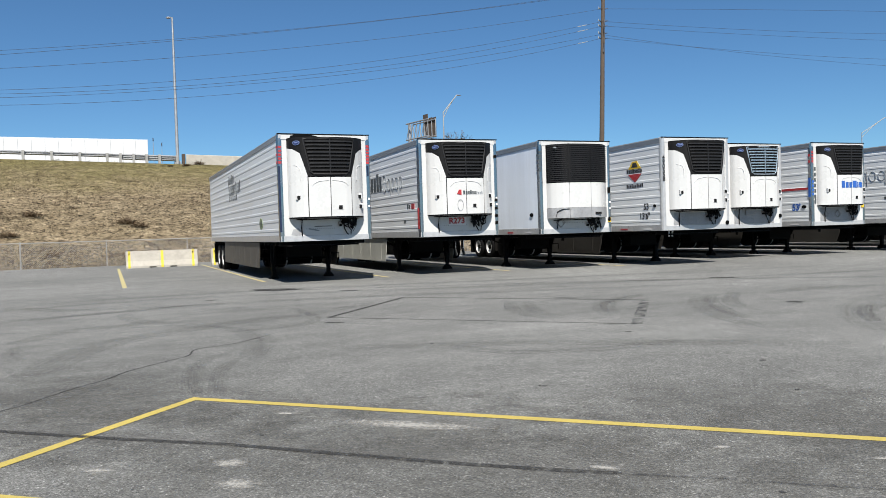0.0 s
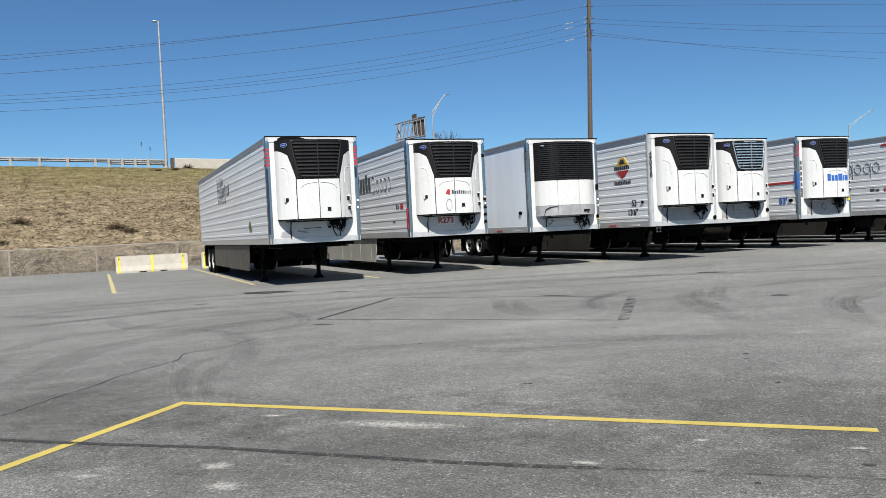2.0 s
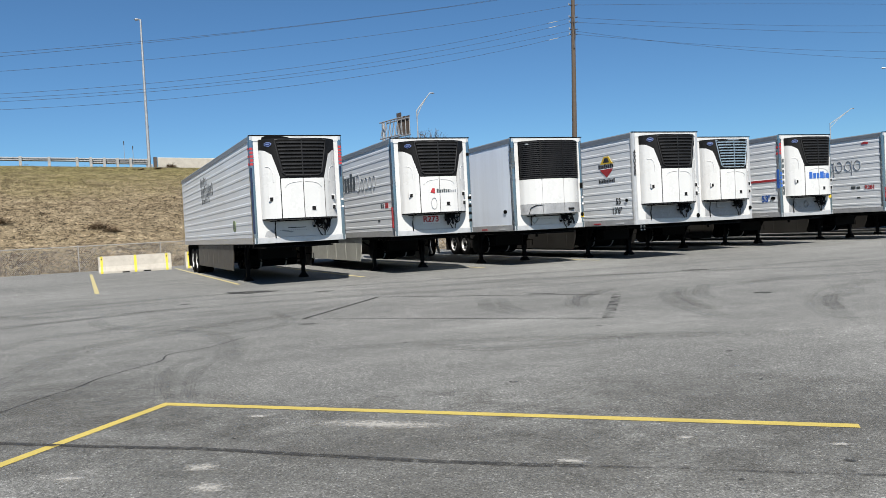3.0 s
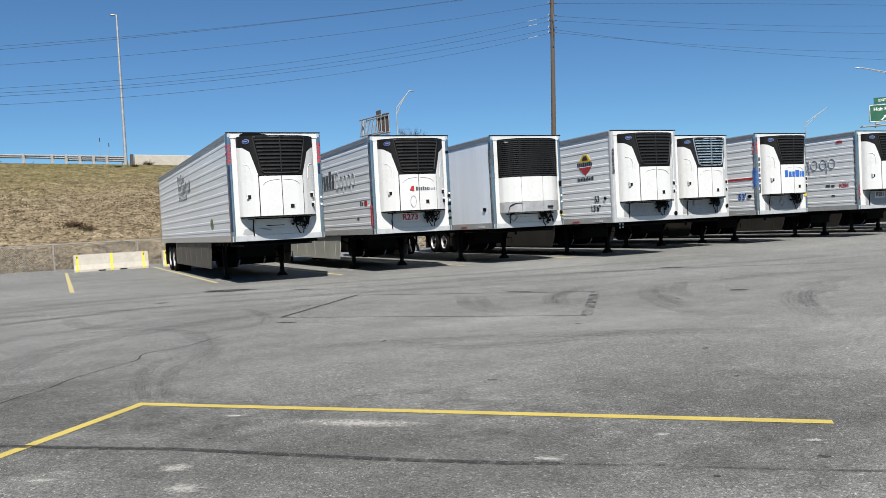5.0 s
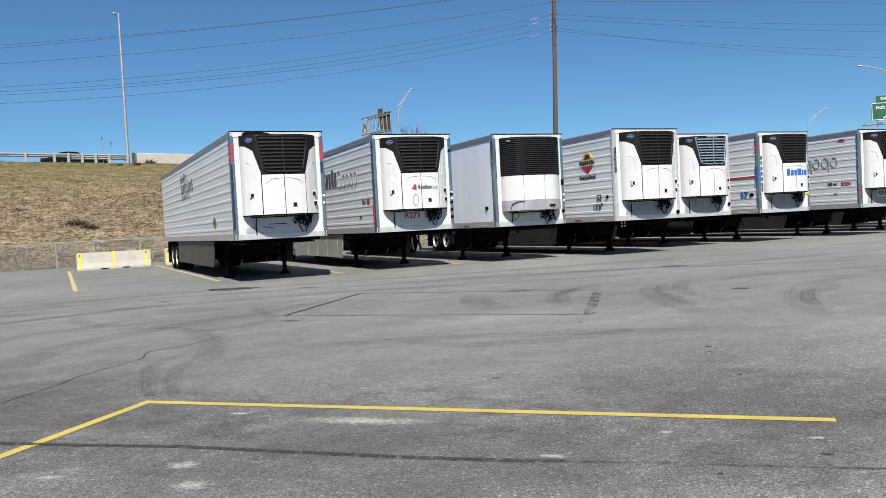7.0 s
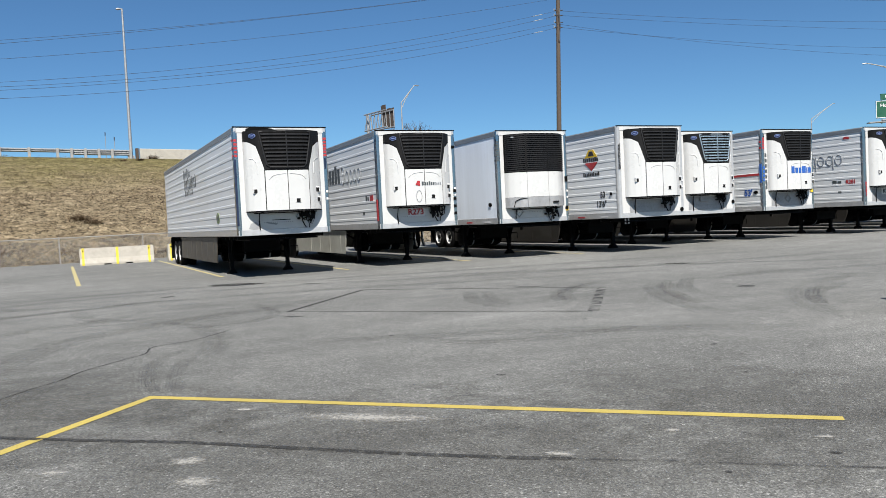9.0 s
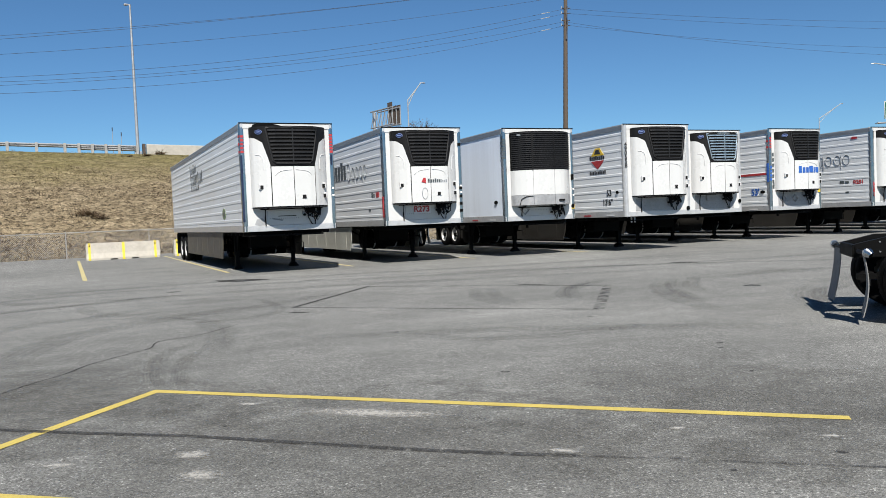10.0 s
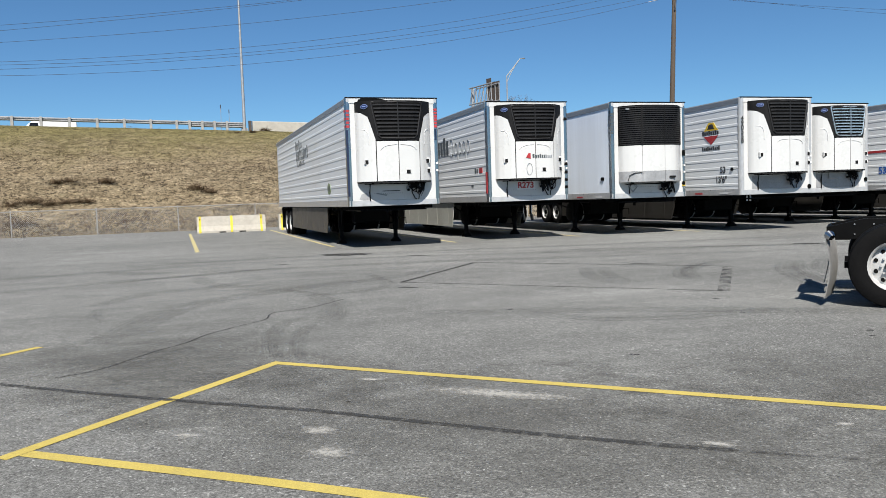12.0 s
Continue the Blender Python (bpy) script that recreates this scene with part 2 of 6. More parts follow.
RUBBER = surface("tyre_rubber", (0.004, 0.004, 0.0043), 0.82, var=0.25, scale=5, fine=70, grain=0.2, bump=0.2, dirt=(0.0075, 0.0072, 0.007), dirt_amount=0.5, spec=0.10)
RIM = surface("white_steel_rim", (0.46, 0.46, 0.455), 0.4, metal=0.2, var=0.12, scale=6, fine=50, dirt=(0.16, 0.14, 0.11), dirt_amount=0.5)
FLAP = surface("grey_mud_flap", (0.19, 0.187, 0.18), 0.7, var=0.25, scale=5, fine=50, grain=0.12, dirt=(0.04, 0.037, 0.034), dirt_amount=0.6)
CONCRETE = surface("barrier_concrete", (0.335, 0.315, 0.275), 0.85, var=0.14, scale=2.2, fine=40, grain=0.10, bump=0.3, dirt=(0.18, 0.16, 0.13), dirt_amount=0.5)
BRIGHTYEL = surface("bright_yellow_stripe", (0.48, 0.40, 0.025), 0.7, var=0.15, scale=5, fine=40, grain=0.1, dirt=(0.24, 0.21, 0.09), dirt_amount=0.5)
BEAM = surface("bright_galvanised_beam", (0.34, 0.345, 0.35), 0.32, metal=0.3, var=0.1, scale=2, fine=40, grain=0.04)
GALV = surface("galvanised_steel", (0.36, 0.367, 0.375), 0.42, metal=0.55, var=0.12, scale=3, fine=40, grain=0.05, dirt=(0.2, 0.19, 0.18), dirt_amount=0.4)
POSTGREY = surface("weathered_guard_post", (0.25, 0.247, 0.237), 0.7, var=0.2, scale=4, fine=40, grain=0.1)
WOOD = surface("weathered_pole_wood", (0.070, 0.052, 0.038), 0.9, var=0.25, scale=2, fine=30, grain=0.15, bump=0.4, dirt=(0.05, 0.037, 0.03), dirt_amount=0.6, stretch=(4, 4, 0.3))
MESHWIRE = surface("dull_chain_link_wire", (0.34, 0.34, 0.335), 0.6, metal=0.3, bump=0)
RUST = surface("rusty_brown_steel", (0.06, 0.044, 0.034), 0.85, var=0.3, scale=4, fine=40, grain=0.15, bump=0.2)
WIRE = surface("dark_cable", (0.03, 0.03, 0.035), 0.6, bump=0)
RED = surface("red_vinyl", (0.32, 0.024, 0.028), 0.45, var=0.12, scale=4, bump=0)
NAVY = surface("dark_blue_vinyl", (0.008, 0.016, 0.045), 0.4, var=0.3, scale=5, bump=0)
BADGE = surface("dark_blue_badge", (0.010, 0.018, 0.07), 0.4, var=0.1, scale=6, bump=0)
BLUE = surface("blue_vinyl", (0.02, 0.085, 0.32), 0.45, var=0.12, scale=4, bump=0)
DKVINYL = surface("charcoal_vinyl", (0.05, 0.06, 0.065), 0.5, var=0.2, scale=6, bump=0)
GREYVINYL = surface("grey_vinyl", (0.19, 0.205, 0.22), 0.5, var=0.1, scale=6, bump=0)
GREENVINYL = surface("green_vinyl", (0.15, 0.20, 0.10), 0.5, var=0.3, scale=9, bump=0)
YELVINYL = surface("yellow_vinyl", (0.55, 0.37, 0.025), 0.45, var=0.1, scale=6, bump=0)
INK = surface("black_vinyl", (0.02, 0.02, 0.022), 0.5, bump=0)
SIGNGREEN = surface("green_road_sign", (0.006, 0.072, 0.037), 0.45, var=0.08, bump=0)
SIGNWHITE = surface("white_sign_sheeting", (0.54, 0.54, 0.54), 0.5, var=0.04, bump=0)
GLASS = surface("dark_car_glass", (0.008, 0.009, 0.010), 0.12, var=0.1, bump=0, spec=0.3)
CARSILVER = surface("silver_car_paint", (0.37, 0.375, 0.375), 0.28, metal=0.4, var=0.04, bump=0, coat=0.6)
CARBLACK = surface("black_car_paint", (0.004, 0.004, 0.005), 0.2, var=0.1, bump=0, coat=0.15, spec=0.2)
CARWHITE = surface("white_car_paint", (0.54, 0.54, 0.54), 0.3, var=0.04, bump=0, coat=0.5)
CARRED = surface("red_car_paint", (0.36, 0.017, 0.014), 0.25, var=0.06, bump=0, coat=0.6)


# ---------------------------------------------------------------- mesh tools
def part(name, bm, material, parent=None, label="", smooth=False):
    me = bpy.data.meshes.new(name)
    bmesh.ops.recalc_face_normals(bm, faces=bm.faces)
    bm.to_mesh(me)
    for x in (material if isinstance(material, (list, tuple)) else [material]):
        me.materials.append(x)
    if smooth:
        for p in me.polygons:
            p.use_smooth = True
        me.set_sharp_from_angle(angle=radians(35))
    ob = new(name, me)
    ob.parent = parent
    if label:
        tagged(ob, label)
    bm.free()
    return ob


def shared(name, mesh, parent, m=None):
    ob = new(name, mesh)
    ob.parent = parent
    if m is not None:
        ob.matrix_basis = m
    return ob


def thing(name, label, category, m=None, group="", kind=""):
    e = tagged(new(name), label, category, group, kind)
    if m is not None:
        e.matrix_basis = m
    return e


def add_box(bm, x0, y0, z0, x1, y1, z1, bevel=0.0):
    vs = [bm.verts.new(p) for p in ((x0, y0, z0), (x1, y0, z0), (x1, y1, z0), (x0, y1, z0), (x0, y0, z1), (x1, y0, z1), (x1, y1, z1), (x0, y1, z1))]
    fs = [bm.faces.new([vs[i] for i in f]) for f in ((3, 2, 1, 0), (4, 5, 6, 7), (0, 1, 5, 4), (1, 2, 6, 5), (2, 3, 7, 6), (3, 0, 4, 7))]
    if bevel:
        es = list({e for f in fs for e in f.edges})
        bmesh.ops.bevel(bm, geom=es, offset=bevel, segments=1, affect="EDGES", profile=0.5)
    return bm


def boxes(*rows, bevel=0.0):
    bm = bmesh.new()
    for r in rows:
        add_box(bm, *r, bevel=bevel)
    return bm


def add_tube(bm, pts, radius, sides=8, caps=True):
    """A round bar along points; radius may be one number or one for each point."""
    pts = [Vector(p) for p in pts]
    rs = [radius] * len(pts) if isinstance(radius, (int, float)) else list(radius)
    rings = []
    for i, p in enumerate(pts):
        d = (pts[min(i + 1, len(pts) - 1)] - pts[max(i - 1, 0)]).normalized()
        a = d.cross(Vector((0, 0, 1)) if abs(d.z) < 0.9 else Vector((1, 0, 0))).normalized()
        b = d.cross(a)
        rings.append([bm.verts.new(p + rs[i] * (math.cos(k * math.tau / sides) * a + math.sin(k * math.tau / sides) * b)) for k in range(sides)])
    for r0, r1 in zip(rings, rings[1:]):
        for k in range(sides):
            bm.faces.new((r0[k], r0[(k + 1) % sides], r1[(k + 1) % sides], r1[k]))
    if caps:
        bm.faces.new(rings[0][::-1])
        bm.faces.new(rings[-1])
    return bm


def tube(pts, radius, sides=8):
    return add_tube(bmesh.new(), pts, radius, sides)


def add_prism(bm, outline, axis, lo, hi, bevel=0.0):
    """A flat outline pushed along an axis. outline: (u, v) pairs; axis y: (x, z), x: (y, z), z: (x, y)."""
    def place(u, v, w):
        return {"y": (u, w, v), "x": (w, u, v), "z": (u, v, w)}[axis]
    a = [bm.verts.new(place(u, v, lo)) for u, v in outline]
    b = [bm.verts.new(place(u, v, hi)) for u, v in outline]
    fs = [bm.faces.new(a[::-1]), bm.faces.new(b)]
    for k in range(len(a)):
        j = (k + 1) % len(a)
        fs.append(bm.faces.new((a[k], a[j], b[j], b[k])))
    if bevel:
        es = list(fs[0].edges) + list(fs[1].edges)
        bmesh.ops.bevel(bm, geom=es, offset=bevel, segments=1, affect="EDGES", profile=0.5)
    return bm


def prism(outline, axis, lo, hi, bevel=0.0):
    return add_prism(bmesh.new(), outline, axis, lo, hi, bevel)


def lathe(profile, caps=True, sides=32):
    """A turned shape round the x axis from (x, radius) pairs, closed in itself."""
    bm = bmesh.new()
    rings = []
    for x, r in profile:
        rings.append([bm.verts.new((x, r * math.cos(k * math.tau / sides), r * math.sin(k * math.tau / sides))) for k in range(sides)])
    for r0, r1 in zip(rings, rings[1:]):
        for k in range(sides):
            bm.faces.new((r0[k], r0[(k + 1) % sides], r1[(k + 1) % sides], r1[k]))
    if caps and profile[0][1] > 0:
        bm.faces.new(rings[0][::-1])
    if caps and profile[-1][1] > 0:
        bm.faces.new(rings[-1])
    return bm


def ellipse(cu, cv, ru, rv, n=20):
    return [(cu + ru * math.cos(k * math.tau / n), cv + rv * math.sin(k * math.tau / n)) for k in range(n)]


def text_mesh(body, size, material, bold=0.0, depth=0.002):
    cu = bpy.data.curves.new("lettering", "FONT")
    cu.body, cu.size, cu.extrude, cu.offset = body, size, depth, bold
    cu.align_x = cu.align_y = "CENTER"
    ob = bpy.data.objects.new("lettering", cu)
    scene.collection.objects.link(ob)
    me = bpy.data.meshes.new_from_object(ob.evaluated_get(bpy.context.evaluated_depsgraph_get()))
    bpy.data.objects.remove(ob)
    bpy.data.curves.remove(cu)
    me.materials.clear()
    me.materials.append(material)
    return me


ON_FRONT = Euler((radians(90), 0, 0)).to_matrix().to_4x4()
ON_SIDE = Euler((radians(90), 0, radians(-90))).to_matrix().to_4x4()


# ---------------------------------------------------------------- wheels
def wheel_meshes():
    tyre = lathe([(-0.13, 0.30), (-0.145, 0.36), (-0.15, 0.44), (-0.125, 0.495), (-0.09, 0.508), (-0.055, 0.508), (-0.05, 0.497), (-0.04, 0.508), (0.04, 0.508), (0.05, 0.497), (0.055, 0.508),
                  (0.09, 0.508), (0.125, 0.495), (0.15, 0.44), (0.145, 0.36), (0.13, 0.30), (-0.13, 0.30)], False, 40)
    rim = lathe([(0.12, 0.305), (0.135, 0.30), (0.12, 0.285), (0.06, 0.27), (0.02, 0.26), (0.045, 0.19), (0.055, 0.12), (0.05, 0.0)], False, 32)
    for k in range(10):
        a = k * math.tau / 10
        y, z = 0.145 * math.cos(a), 0.145 * math.sin(a)
        add_tube(rim, [(0.045, y, z), (0.085, y, z)], 0.016, 6)
    # black discs on the rim: the shade of vent holes as colour
    holes = tube([(0.030, 0, 0), (0.044, 0, 0)], 0.027, 10)
    hub = lathe([(0.04, 0.105), (0.11, 0.10), (0.125, 0.075), (0.13, 0.0)], sides=20)
    out = []
    for nm, bm, mt in (("tyre", tyre, RUBBER), ("rim", rim, RIM), ("vent_hole", holes, PIT), ("hub", hub, FRAME)):
        ob = part(nm, bm, mt, smooth=True)
        out.append((nm, ob.data))
        bpy.data.objects.remove(ob)
    return out


WHEEL = wheel_meshes()


def add_wheel(parent, x, y, side, full=True):
    """A truck wheel with its outer face towards side (-1 or 1 along x)."""
    m = pose(x, y, 0.508, 0, 0, 180 if side < 0 else 0)
    w = shared("wheel", WHEEL[0][1], parent, m)
    for nm, me in (WHEEL[1:] if full else []):
        if nm == "vent_hole":
            for k in range(10):
                a = (k + 0.5) * math.tau / 10
                shared(nm, me, w, pose(0, 0.212 * math.cos(a), 0.212 * math.sin(a)))
        else:
            shared(nm, me, w)
    return w


# ---------------------------------------------------------------- ground, slope and road above
ROAD_DIR = Vector((math.cos(radians(5)), math.sin(radians(5)), 0))
ROAD_OUT = Vector((-ROAD_DIR.y, ROAD_DIR.x, 0))
ROAD_AT = Vector((-11.2, 44.3, 7.63))


def road_point(s, off=0.0, up=0.0):
    """A place on the road above: s metres along it, off metres beyond the guard rail, up metres over the verge."""
    p = ROAD_AT + s * ROAD_DIR + off * ROAD_OUT
    p.z = 7.63 - 0.022 * max(-60.0, min(90.0, s)) + up
    return p


def build_ground():
    bm = bmesh.new()
    s = 900
    vs = [bm.verts.new(p) for p in ((-s, -s, 0), (s, -s, 0), (s, 24.6, 0), (-s, 24.6, 0))]
    bm.faces.new(vs)
    tagged(part("ground", bm, ASPHALT), "worn grey asphalt truck yard with tyre scuffs", "ground", kind="structure")


def slope_height(x, y):
    s = (x - ROAD_AT.x) / ROAD_DIR.x
    top = road_point(s)
    y1 = top.y - 1.2
    f = max(0.0, min(1.0, (y - 24.6) / (y1 - 24.6)))
    f = f * 0.93 + 0.07 * f * f * (3 - 2 * f)
    z = (top.z - 0.2) * f
    rough = 0.0 if f <= 0 or f >= 1 else 1.0
    z += rough * (0.18 * noise.noise((x * 0.28, y * 0.28, 0)) + 0.13 * noise.noise((x * 1.1, y * 1.1, 3)))
    return z


def build_slope():
    xs = [-900, -400, -160, -90] + [-60 + 0.5 * k for k in range(0, 181)] + [45, 70, 120, 300, 900]
    fs = [k / 46 for k in range(47)]
    bm = bmesh.new()
    grid = []
    for x in xs:
        s = (x - ROAD_AT.x) / ROAD_DIR.x
        top = road_point(s)
        col = [bm.verts.new((x, 24.6 + f * (top.y - 1.2 - 24.6), slope_height(x, 24.6 + f * (top.y - 1.2 - 24.6)))) for f in fs]
        col.append(bm.verts.new((x, top.y + 1.0, top.z - 0.2)))
        grid.append(col)
    for a, b in zip(grid, grid[1:]):
        for k in range(len(a) - 1):
            bm.faces.new((a[k], b[k], b[k + 1], a[k + 1]))
    tagged(part("embankment", bm, GRASS, smooth=True), "steep embankment of matted dry brown grass", "embankment", kind="structure")
    bm = bmesh.new()
    rows = []
    for x in (-900, -160, -60, -30, 0, 30, 60, 90, 300, 900):
        s = (x - ROAD_AT.x) / ROAD_DIR.x
        rows.append([bm.verts.new(road_point(s, o, u)) for o, u in ((1.0, -0.2), (2.6, -0.34), (18, -0.37), (21, 0.0), (23.5, 0.58), (42, 0.62), (60, 0.0))])
    for a, b in zip(rows, rows[1:]):
        for k in range(6):
            bm.faces.new((a[k], b[k], b[k + 1], a[k + 1]))
    tagged(part("road", bm, HIGHWAY), "pale concrete motorway on top of the embankment", "road", kind="structure")
    bm = bmesh.new()
    rows = []
    for x in (-900, -160, -60, 0, 60, 90, 300, 900):
        s = (x - ROAD_AT.x) / ROAD_DIR.x
        rows.append([bm.verts.new(road_point(s, o, u)) for o, u in ((60, 0.0), (90, -1.5), (900, -9))])
    for a, b in zip(rows, rows[1:]):
        for k in range(2):
            bm.faces.new((a[k], b[k], b[k + 1], a[k + 1]))
    tagged(part("ground", bm, GRASS), "dry grass land beyond the motorway", "ground", kind="structure")


def blades(count, place, size, material, name, label, lean=0.5, seed=1, wide=1.0):
    rnd = random.Random(seed)
    verts, faces = [], []
    for _ in range(count):
        p = place(rnd)
        if p is None:
            continue
        x, y, z = p
        h = size * rnd.uniform(0.5, 1.4)
        for _k in range(4):
            a = rnd.uniform(0, math.tau)
            w = h * wide * rnd.uniform(0.05, 0.12)
            dx, dy = math.cos(a), math.sin(a)
            t = lean * h * rnd.uniform(0.2, 1.3)
            ox, oy = rnd.uniform(-1, 1) * h * 0.35, rnd.uniform(-1, 1) * h * 0.35
            b = len(verts)
            verts += [(x + ox - dy * w, y + oy + dx * w, z - 0.03), (x + ox + dy * w, y + oy - dx * w, z - 0.03), (x + ox + dx * t, y + oy + dy * t, z + h * rnd.uniform(0.6, 1.0))]
            faces.append((b, b + 1, b + 2))
    me = bpy.data.meshes.new(name)
    me.from_pydata(verts, [], faces)
    me.materials.append(material)
    return tagged(new(name, me), label, "grass", kind="stuff")


def build_grass():
    def on_slope(lo, hi):
        def place(r):
            x, f = r.uniform(-27, 9), r.uniform(lo, hi)
            s = (x - ROAD_AT.x) / ROAD_DIR.x
            y = 24.6 + f * (road_point(s).y - 1.2 - 24.6)
            if noise.noise((x * 0.5, y * 0.5, 7)) < r.uniform(-0.5, 0.3):
                return None
            return x, y, slope_height(x, y)
        return place
    blades(24000, on_slope(0.02, 0.80), 0.060, TUFT, "dry_grass", "matted dry brown grass tufts on the embankment", 1.5, 2, 3.0)
    blades(18000, on_slope(0.01, 0.72), 0.048, DARKWEED, "dead_weeds", "dark dead weeds scattered over the embankment", 1.4, 5, 4.0)
    blades(6000, on_slope(0.66, 1.0), 0.06, TUFT_GREEN, "green_grass", "short half-green grass tufts below the guard rail", 1.4, 3, 2.0)
    blades(9000, on_slope(0.0, 0.17), 0.11, DARKWEED, "dead_weeds", "tangled dark dead weeds behind the chain-link fence", 1.0, 8, 1.6)
    blades(2500, lambda r: (r.uniform(-27, 9), 24.6 + abs(r.gauss(0, 0.5)), 0.02), 0.20, TUFT, "weeds", "dry weeds along the foot of the chain-link fence", 0.6, 4)


def shrub(x, f, size, seed, flat=0.55):
    rnd = random.Random(seed)
    s = (x - ROAD_AT.x) / ROAD_DIR.x
    y = 24.6 + f * (road_point(s).y - 1.2 - 24.6)
    verts, faces = [], []
    for _ in range(240):
        a, e = rnd.uniform(0, math.tau), rnd.uniform(0.1, 1.2)
        d = Vector((math.cos(a) * math.cos(e), math.sin(a) * math.cos(e), flat * math.sin(e) + 0.05))
        L = size * rnd.uniform(0.4, 1.0)
        o = Vector((rnd.gauss(0, 0.25), rnd.gauss(0, 0.2), 0)) * size
        w = Vector((-d.y, d.x, 0)).normalized() * 0.008
        m = o + d * L * 0.6
        e2 = o + d * L + Vector((rnd.gauss(0, 0.1), rnd.gauss(0, 0.1), rnd.gauss(0, 0.08))) * size
        b = len(verts)
        verts += [tuple(o - w), tuple(o + w), tuple(m + w), tuple(m - w), tuple(e2)]
        faces += [(b, b + 1, b + 2, b + 3), (b + 3, b + 2, b + 4)]
    me = bpy.data.meshes.new("shrub")
    me.from_pydata(verts, [], faces)
    me.materials.append(TWIG)
    ob = tagged(new("shrub", me), "low leafless brown shrub on the dry embankment", "shrub", "shrubs on the embankment")
    ob.location = (x, y, slope_height(x, y) - 0.05)


def build_shrubs():
    for k, (x, f, size) in enumerate(((-14.2, 0.24, 1.0), (-13.2, 0.25, 1.1), (-12.2, 0.245, 1.1), (-11.2, 0.25, 1.0), (-10.3, 0.24, 0.8), (-12.4, 0.40, 0.8), (-11.6, 0.41, 0.8), (-9.5, 0.40, 1.0), (-4.2, 0.33, 1.2),
                                      (-3.5, 0.30, 1.0), (-13.6, 0.09, 1.2), (-12.9, 0.08, 1.0), (-8.0, 0.10, 0.8), (1.2, 0.985, 0.75), (0.2, 0.97, 0.5), (-1.0, 0.98, 0.4))):
        shrub(x, f, size, 20 + k)


def ribbon(name, pts, width, material, label, category, z=0.004, taper=False, lines=1, seed=0):
    """A flat strip on the ground along a smooth line through the points."""
    P = [Vector((*p, 0)) for p in pts]
    fine = []
    for i in range(len(P) - 1):
        a, b, c, d = P[max(i - 1, 0)], P[i], P[i + 1], P[min(i + 2, len(P) - 1)]
        n = 8 if len(P) > 2 else 1
        for k in range(n):
            t = k / n
            fine.append(0.5 * ((2 * b) + (c - a) * t + (2 * a - 5 * b + 4 * c - d) * t * t + (3 * b - a - 3 * c + d) * t ** 3))
    fine.append(P[-1])
    rnd = random.Random(seed)
    bm = bmesh.new()
    last = len(fine) - 1
    for line in range(lines):
        first, final = (0, last) if lines == 1 else (int(last * rnd.uniform(0, 0.16)), int(last * rnd.uniform(0.84, 1.0)))
        shift = 0.0 if lines == 1 else ((line + 0.5) / lines - 0.5 + rnd.uniform(-0.05, 0.05)) * width
        half = width / 2 if lines == 1 else width / lines * rnd.uniform(0.22, 0.42)
        prev = None
        for i in range(first, final + 1):
            d = (fine[min(i + 1, last)] - fine[max(i - 1, 0)]).normalized()
            w = half * (math.sin(math.pi * (0.06 + 0.88 * (i - first) / max(1, final - first))) ** 0.5 if taper else 1)
            side = Vector((-d.y, d.x, 0))
            row = [bm.verts.new((*(fine[i] + side * (shift - w)).xy, z)), bm.verts.new((*(fine[i] + side * (shift + w)).xy, z))]
            if prev:
                bm.faces.new((prev[0], row[0], row[1], prev[1]))
            prev = row
    return tagged(part(name, bm, material), label, category, kind="structure")


def blotch(name, x, y, rx, ry, turn, material, label, category, z=0.004, seed=0):
    rnd = random.Random(seed)
    c, s = math.cos(radians(turn)), math.sin(radians(turn))
    bm = bmesh.new()
    vs = []
    for k in range(22):
        a = k * math.tau / 22
        q = rnd.uniform(0.75, 1.1)
        u, v = rx * q * math.cos(a), ry * q * math.sin(a)
        vs.append(bm.verts.new((x + u * c - v * s, y + u * s + v * c, z)))
    bm.faces.new(vs)
    return tagged(part(name, bm, material), label, category, kind="structure")


def soft_patch(name, x, y, rx, ry, turn, material, label, category, z):
    bm = bmesh.new()
    bm.faces.new([bm.verts.new((math.cos(k * math.tau / 24), math.sin(k * math.tau / 24), 0)) for k in range(24)])
    ob = tagged(part(name, bm, material), label, category, kind="structure")
    ob.matrix_basis = pose(x, y, z, 0, 0, turn) @ Matrix.Diagonal((rx, ry, 1, 1))
    return ob


